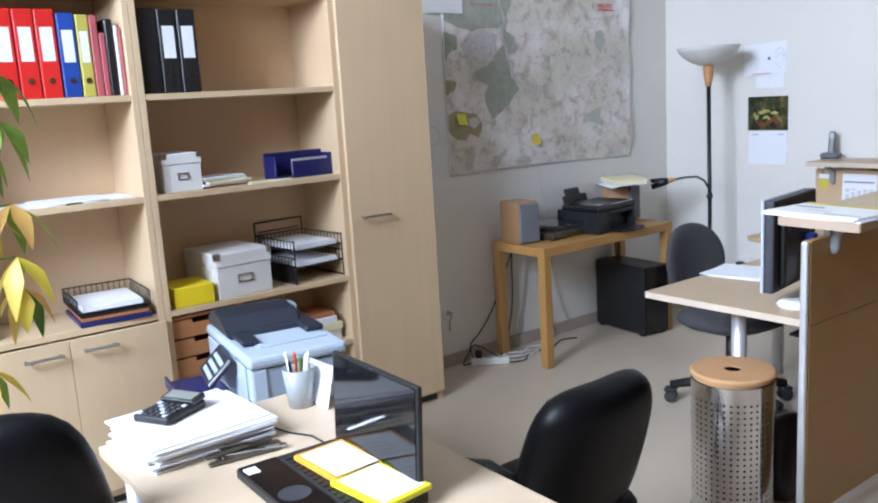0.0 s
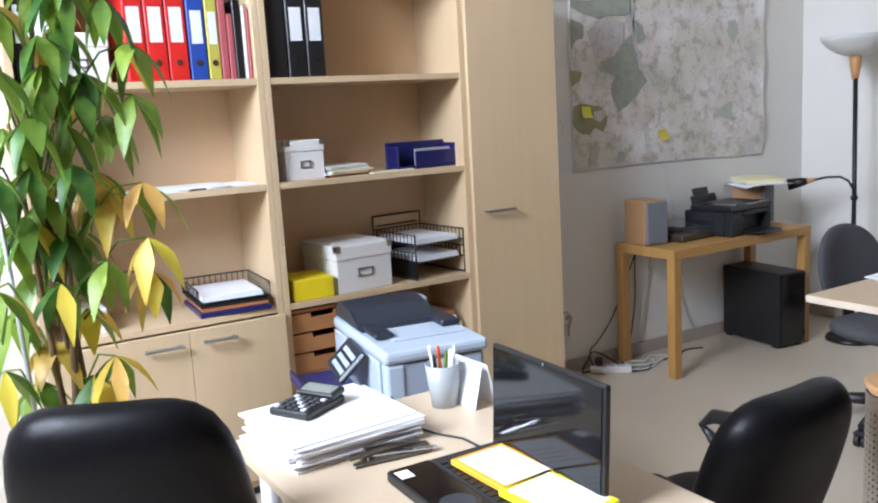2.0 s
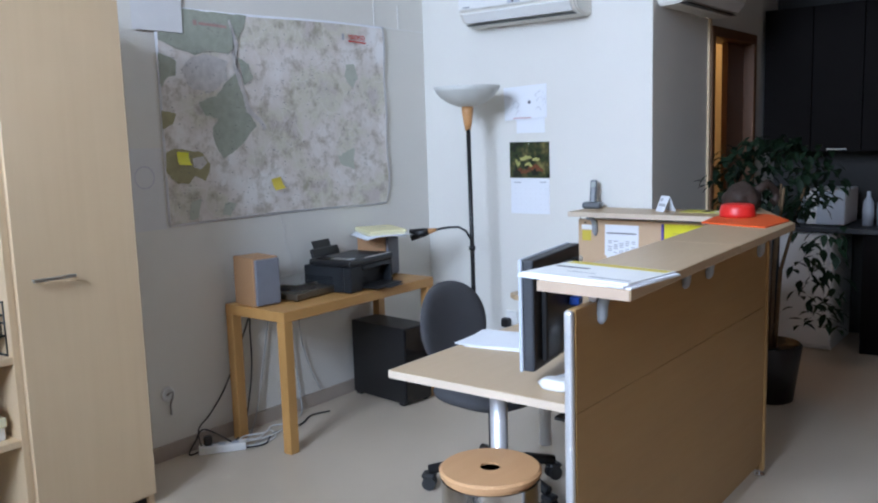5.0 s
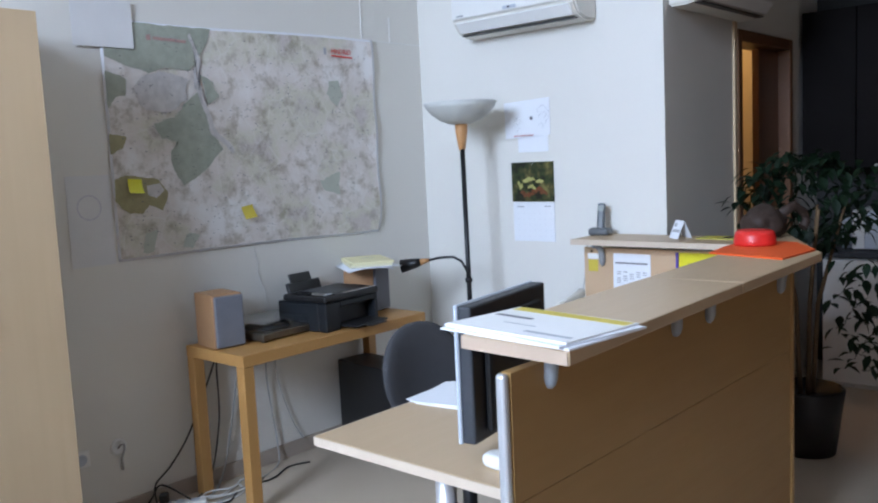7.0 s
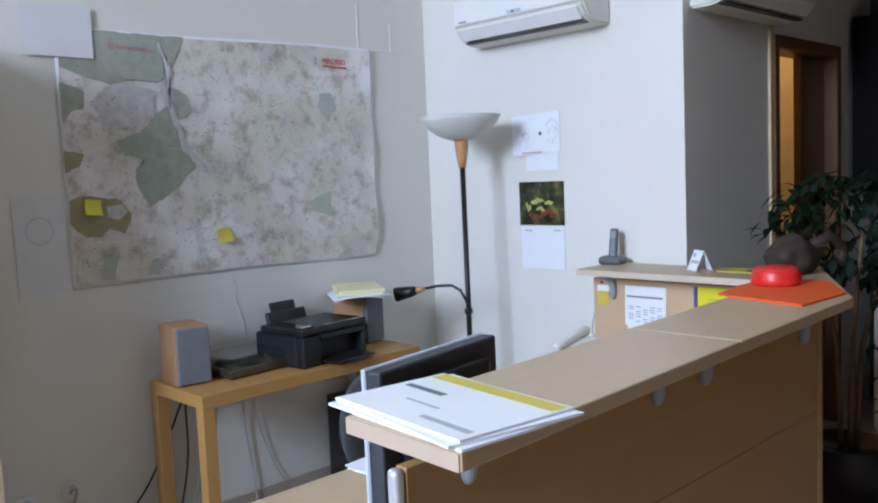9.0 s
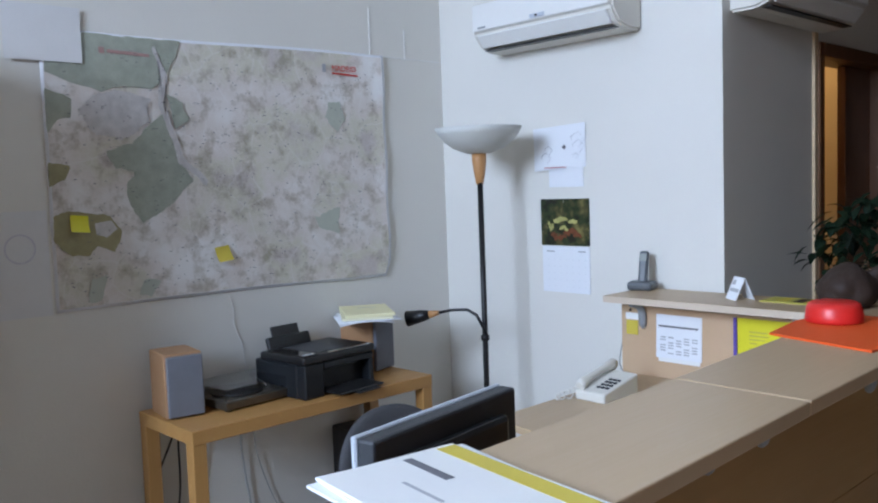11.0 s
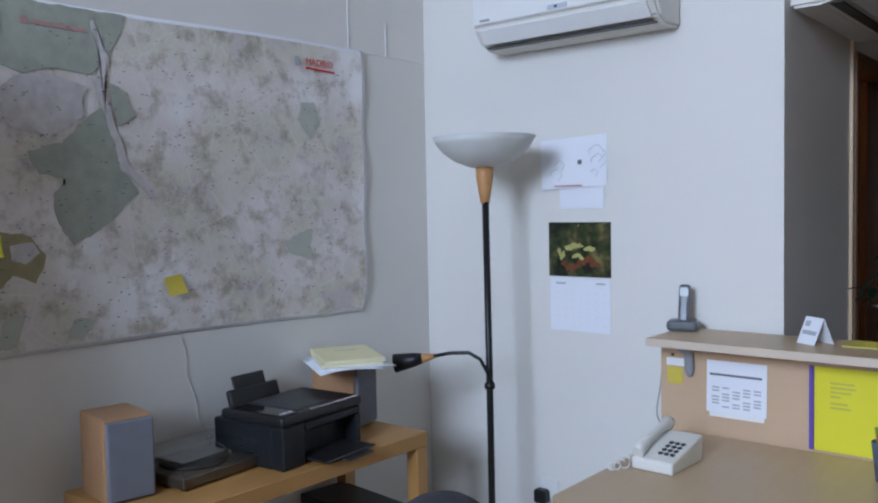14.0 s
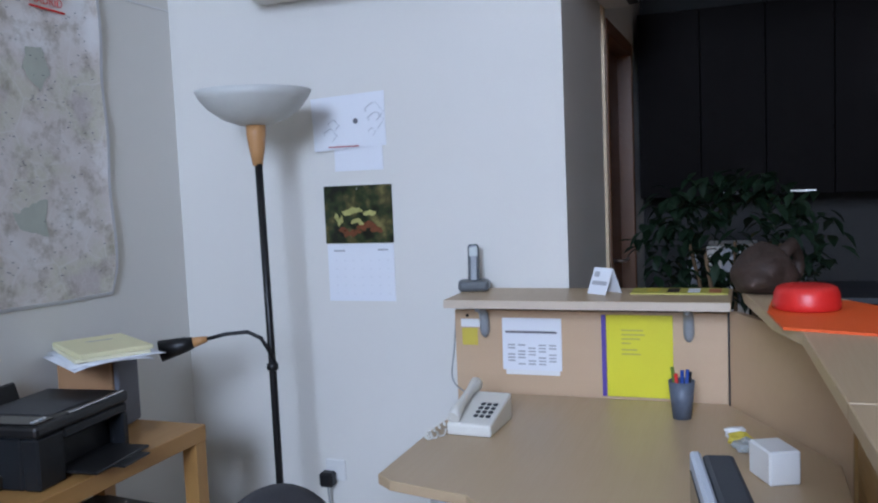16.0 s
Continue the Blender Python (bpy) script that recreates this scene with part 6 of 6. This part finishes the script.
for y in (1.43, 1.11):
    bc = thing("base_cabinet", "wenge kitchen base cabinet, darkened for the dim passage", "cabinet", "kitchen units", pose(KX + 0.02, y, 0))
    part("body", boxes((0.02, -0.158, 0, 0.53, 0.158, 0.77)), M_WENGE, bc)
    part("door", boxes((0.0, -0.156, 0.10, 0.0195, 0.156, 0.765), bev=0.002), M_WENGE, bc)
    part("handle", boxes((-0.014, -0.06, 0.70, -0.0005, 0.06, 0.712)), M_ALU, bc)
# Worktop takes a darker grey that stands in for shade here.
solo("worktop", boxes((KX - 0.01, 0.95, 0.7755, 6.975, 2.10, 0.805), bev=0.002), M_DGREY, "kitchen worktop over the units, darkened for the dim passage", "worktop")
mw = thing("microwave", "white microwave oven on the worktop", "microwave", "", pose(KX + 0.25, 1.83, 0.806))
part("body", boxes((-0.15, -0.12, 0.008, 0.2, 0.12, 0.235), bev=0.006), M_WHITE, mw)
part("door", boxes((-0.162, -0.118, 0.012, -0.1505, 0.05, 0.23), bev=0.003), M_LGREY, mw)
part("foot", boxes((-0.13, -0.10, 0, 0.18, 0.10, 0.0078)), M_BLACK, mw)
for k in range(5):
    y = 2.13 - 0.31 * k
    uc = thing("wall_cabinet", "wenge kitchen wall cabinet, darkened for the dim passage", "cabinet", "kitchen units", pose(KX + 0.26, y, 1.28))
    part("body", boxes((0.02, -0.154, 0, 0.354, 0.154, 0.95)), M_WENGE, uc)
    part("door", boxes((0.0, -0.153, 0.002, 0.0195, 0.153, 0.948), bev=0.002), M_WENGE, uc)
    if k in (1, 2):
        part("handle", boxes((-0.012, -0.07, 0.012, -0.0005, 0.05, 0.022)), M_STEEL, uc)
for x, y in ((6.62, 2.02), (6.58, 1.60), (6.60, 1.52)):
    solo("bottle", lathe(bmesh.new(), [(0, 0), (0.032, 0), (0.034, 0.1), (0.03, 0.15), (0.012, 0.19), (0.012, 0.22), (0, 0.22)], 20, x, y), M_LGREY, "pale plastic bottle on the worktop", "bottle").location.z = 0.8055


# ---- plants ----
def leaf_blade(bm, base, d, length, width, droop, up=Vector((0, 0, 1)), n=7):
    """One leaf: a folded, drooping blade."""
    d = d.normalized()
    side = d.cross(up)
    side = side.normalized() if side.length > 1e-3 else Vector((1, 0, 0))
    nrm = side.cross(d)
    rows, p, cur = [], base.copy(), d.copy()
    for i in range(n + 1):
        t = i / n
        w = width * max(0.03, (t / 0.42 + 0.03) ** 0.75 if t < 0.42 else ((1 - t) / 0.58) ** 0.8)
        rows.append((p - side * w / 2 + nrm * w * 0.13, p.copy(), p + side * w / 2 + nrm * w * 0.13))
        cur = (cur + Vector((0, 0, -droop / n))).normalized()
        p = p + cur * length / n
    vs = [[bm.verts.new(q) for q in r] for r in rows]
    for a, b in zip(vs, vs[1:]):
        for k in (0, 1):
            bm.faces.new((a[k], a[k + 1], b[k + 1], b[k])).smooth = True


pr = random.Random(11)
mt_ = thing("potted_plant", "tall money tree with yellowing leaves", "plant", "", pose(0.285, 2.80, 0))
part("pot", lathe(bmesh.new(), [(0, 0), (0.12, 0), (0.155, 0.27), (0.165, 0.27), (0.165, 0.30), (0.148, 0.30), (0.14, 0.26), (0, 0.26)], 36), M_TERRA, mt_)
part("soil", lathe(bmesh.new(), [(0, 0.265), (0.141, 0.262)], 28), M_SOIL, mt_)
for k in range(4):
    a = k * math.tau / 4
    part("stem", tube(bmesh.new(), [(0.035 * math.cos(a + 3.2 * t) * (1 - 0.3 * t) + (-0.06 - 0.03 * k) * t * t * (k % 2) , 0.035 * math.sin(a + 3.2 * t) * (1 - 0.3 * t) - 0.04 * t * t, 0.25 + (1.0 + 0.22 * k) * t) for t in [q / 12 for q in range(13)]], [0.012 - 0.007 * q / 12 for q in range(13)], 8), M_BARK, mt_)
part("support_cane", tube(bmesh.new(), [(-0.10, -0.05, 0.25), (-0.14, -0.08, 1.35)], 0.006, 8), M_CABLEG, mt_)
# heads of seven fingers each: (x, z, lean over y) about the stems
heads = [(0.02, 1.76, 0), (0.15, 1.71, 1), (0.10, 1.83, 0), (0.22, 1.60, 1), (0.12, 1.53, 0), (0.03, 1.40, 1), (-0.04, 1.30, 0), (0.13, 1.27, 0), (0.20, 1.24, 1), (0.11, 1.22, 1),
         (0.0, 1.13, 0), (0.11, 1.05, 1), (0.19, 1.00, 1), (-0.08, 1.02, 0), (0.04, 0.90, 0), (0.09, 0.80, 1), (-0.05, 0.83, 0), (-0.12, 0.92, 0), (0.0, 1.62, 1), (-0.02, 1.92, 0), (0.12, 1.95, 1),
         (0.06, 1.48, 1), (-0.10, 0.72, 0), (0.16, 1.42, 0), (-0.03, 1.52, 0), (-0.06, 1.18, 1), (0.05, 1.30, 1), (-0.09, 1.40, 0), (0.06, 1.12, 0), (0.20, 1.10, 1), (0.02, 0.74, 1), (-0.12, 1.15, 0), (0.06, 1.66, 0), (0.22, 1.47, 1), (-0.08, 1.70, 0),
         (-0.14, 1.55, 1), (-0.12, 1.85, 1), (0.02, 1.55, 0), (0.08, 1.75, 1), (-0.15, 1.30, 1), (-0.02, 1.22, 1), (-0.16, 1.02, 1), (0.0, 1.00, 1), (-0.05, 0.60, 1), (0.05, 0.62, 0), (-0.16, 0.80, 1), (-0.02, 1.85, 1), (-0.05, 1.42, 1)]
for i, (hx, hz, near) in enumerate(heads):
    yellow = i in (7, 8, 9, 12, 14, 15, 16, 29, 30)
    c = Vector((hx + pr.uniform(-0.02, 0.02), -0.09 * near + pr.uniform(-0.07, 0.07), hz + 0.06))
    root = Vector((c.x * 0.3 - 0.03, c.y * 0.2, hz - pr.uniform(0.02, 0.12)))
    part("leaf_stalk", tube(bmesh.new(), [root, root.lerp(c, 0.6) + Vector((0, 0, 0.05)), c], 0.0028, 5), M_LEAF, mt_)
    n = pr.randint(5, 7)
    ph0 = pr.uniform(0, 6.28)
    for k in range(n):
        a = ph0 + k * math.tau / n
        d = Vector((math.cos(a) * 0.8, math.sin(a) * 0.8, pr.uniform(-1.0, -0.15)))
        bm = bmesh.new()
        leaf_blade(bm, c, d, pr.uniform(0.13, 0.20), pr.uniform(0.042, 0.062), pr.uniform(0.9, 1.9))
        part("leaf", bm, M_LEAFY if (yellow and k % 5 < 3) or pr.random() < 0.05 else M_LEAF, mt_)

dp = thing("potted_plant", "bushy dark green plant, toned down further for the dim passage", "plant", "", pose(5.20, 1.80, 0))
part("pot", lathe(bmesh.new(), [(0, 0), (0.13, 0), (0.17, 0.30), (0.16, 0.31), (0.15, 0.28), (0, 0.28)], 32), M_BLACK, dp)
for k in range(5):
    a = k * 1.26
    part("stem", tube(bmesh.new(), [(0.03 * math.cos(a), 0.03 * math.sin(a), 0.26), (0.05 * math.cos(a), 0.05 * math.sin(a), 0.7), (0.16 * math.cos(a), 0.16 * math.sin(a), 1.15)], [0.012, 0.010, 0.006], 7), M_BARK, dp)
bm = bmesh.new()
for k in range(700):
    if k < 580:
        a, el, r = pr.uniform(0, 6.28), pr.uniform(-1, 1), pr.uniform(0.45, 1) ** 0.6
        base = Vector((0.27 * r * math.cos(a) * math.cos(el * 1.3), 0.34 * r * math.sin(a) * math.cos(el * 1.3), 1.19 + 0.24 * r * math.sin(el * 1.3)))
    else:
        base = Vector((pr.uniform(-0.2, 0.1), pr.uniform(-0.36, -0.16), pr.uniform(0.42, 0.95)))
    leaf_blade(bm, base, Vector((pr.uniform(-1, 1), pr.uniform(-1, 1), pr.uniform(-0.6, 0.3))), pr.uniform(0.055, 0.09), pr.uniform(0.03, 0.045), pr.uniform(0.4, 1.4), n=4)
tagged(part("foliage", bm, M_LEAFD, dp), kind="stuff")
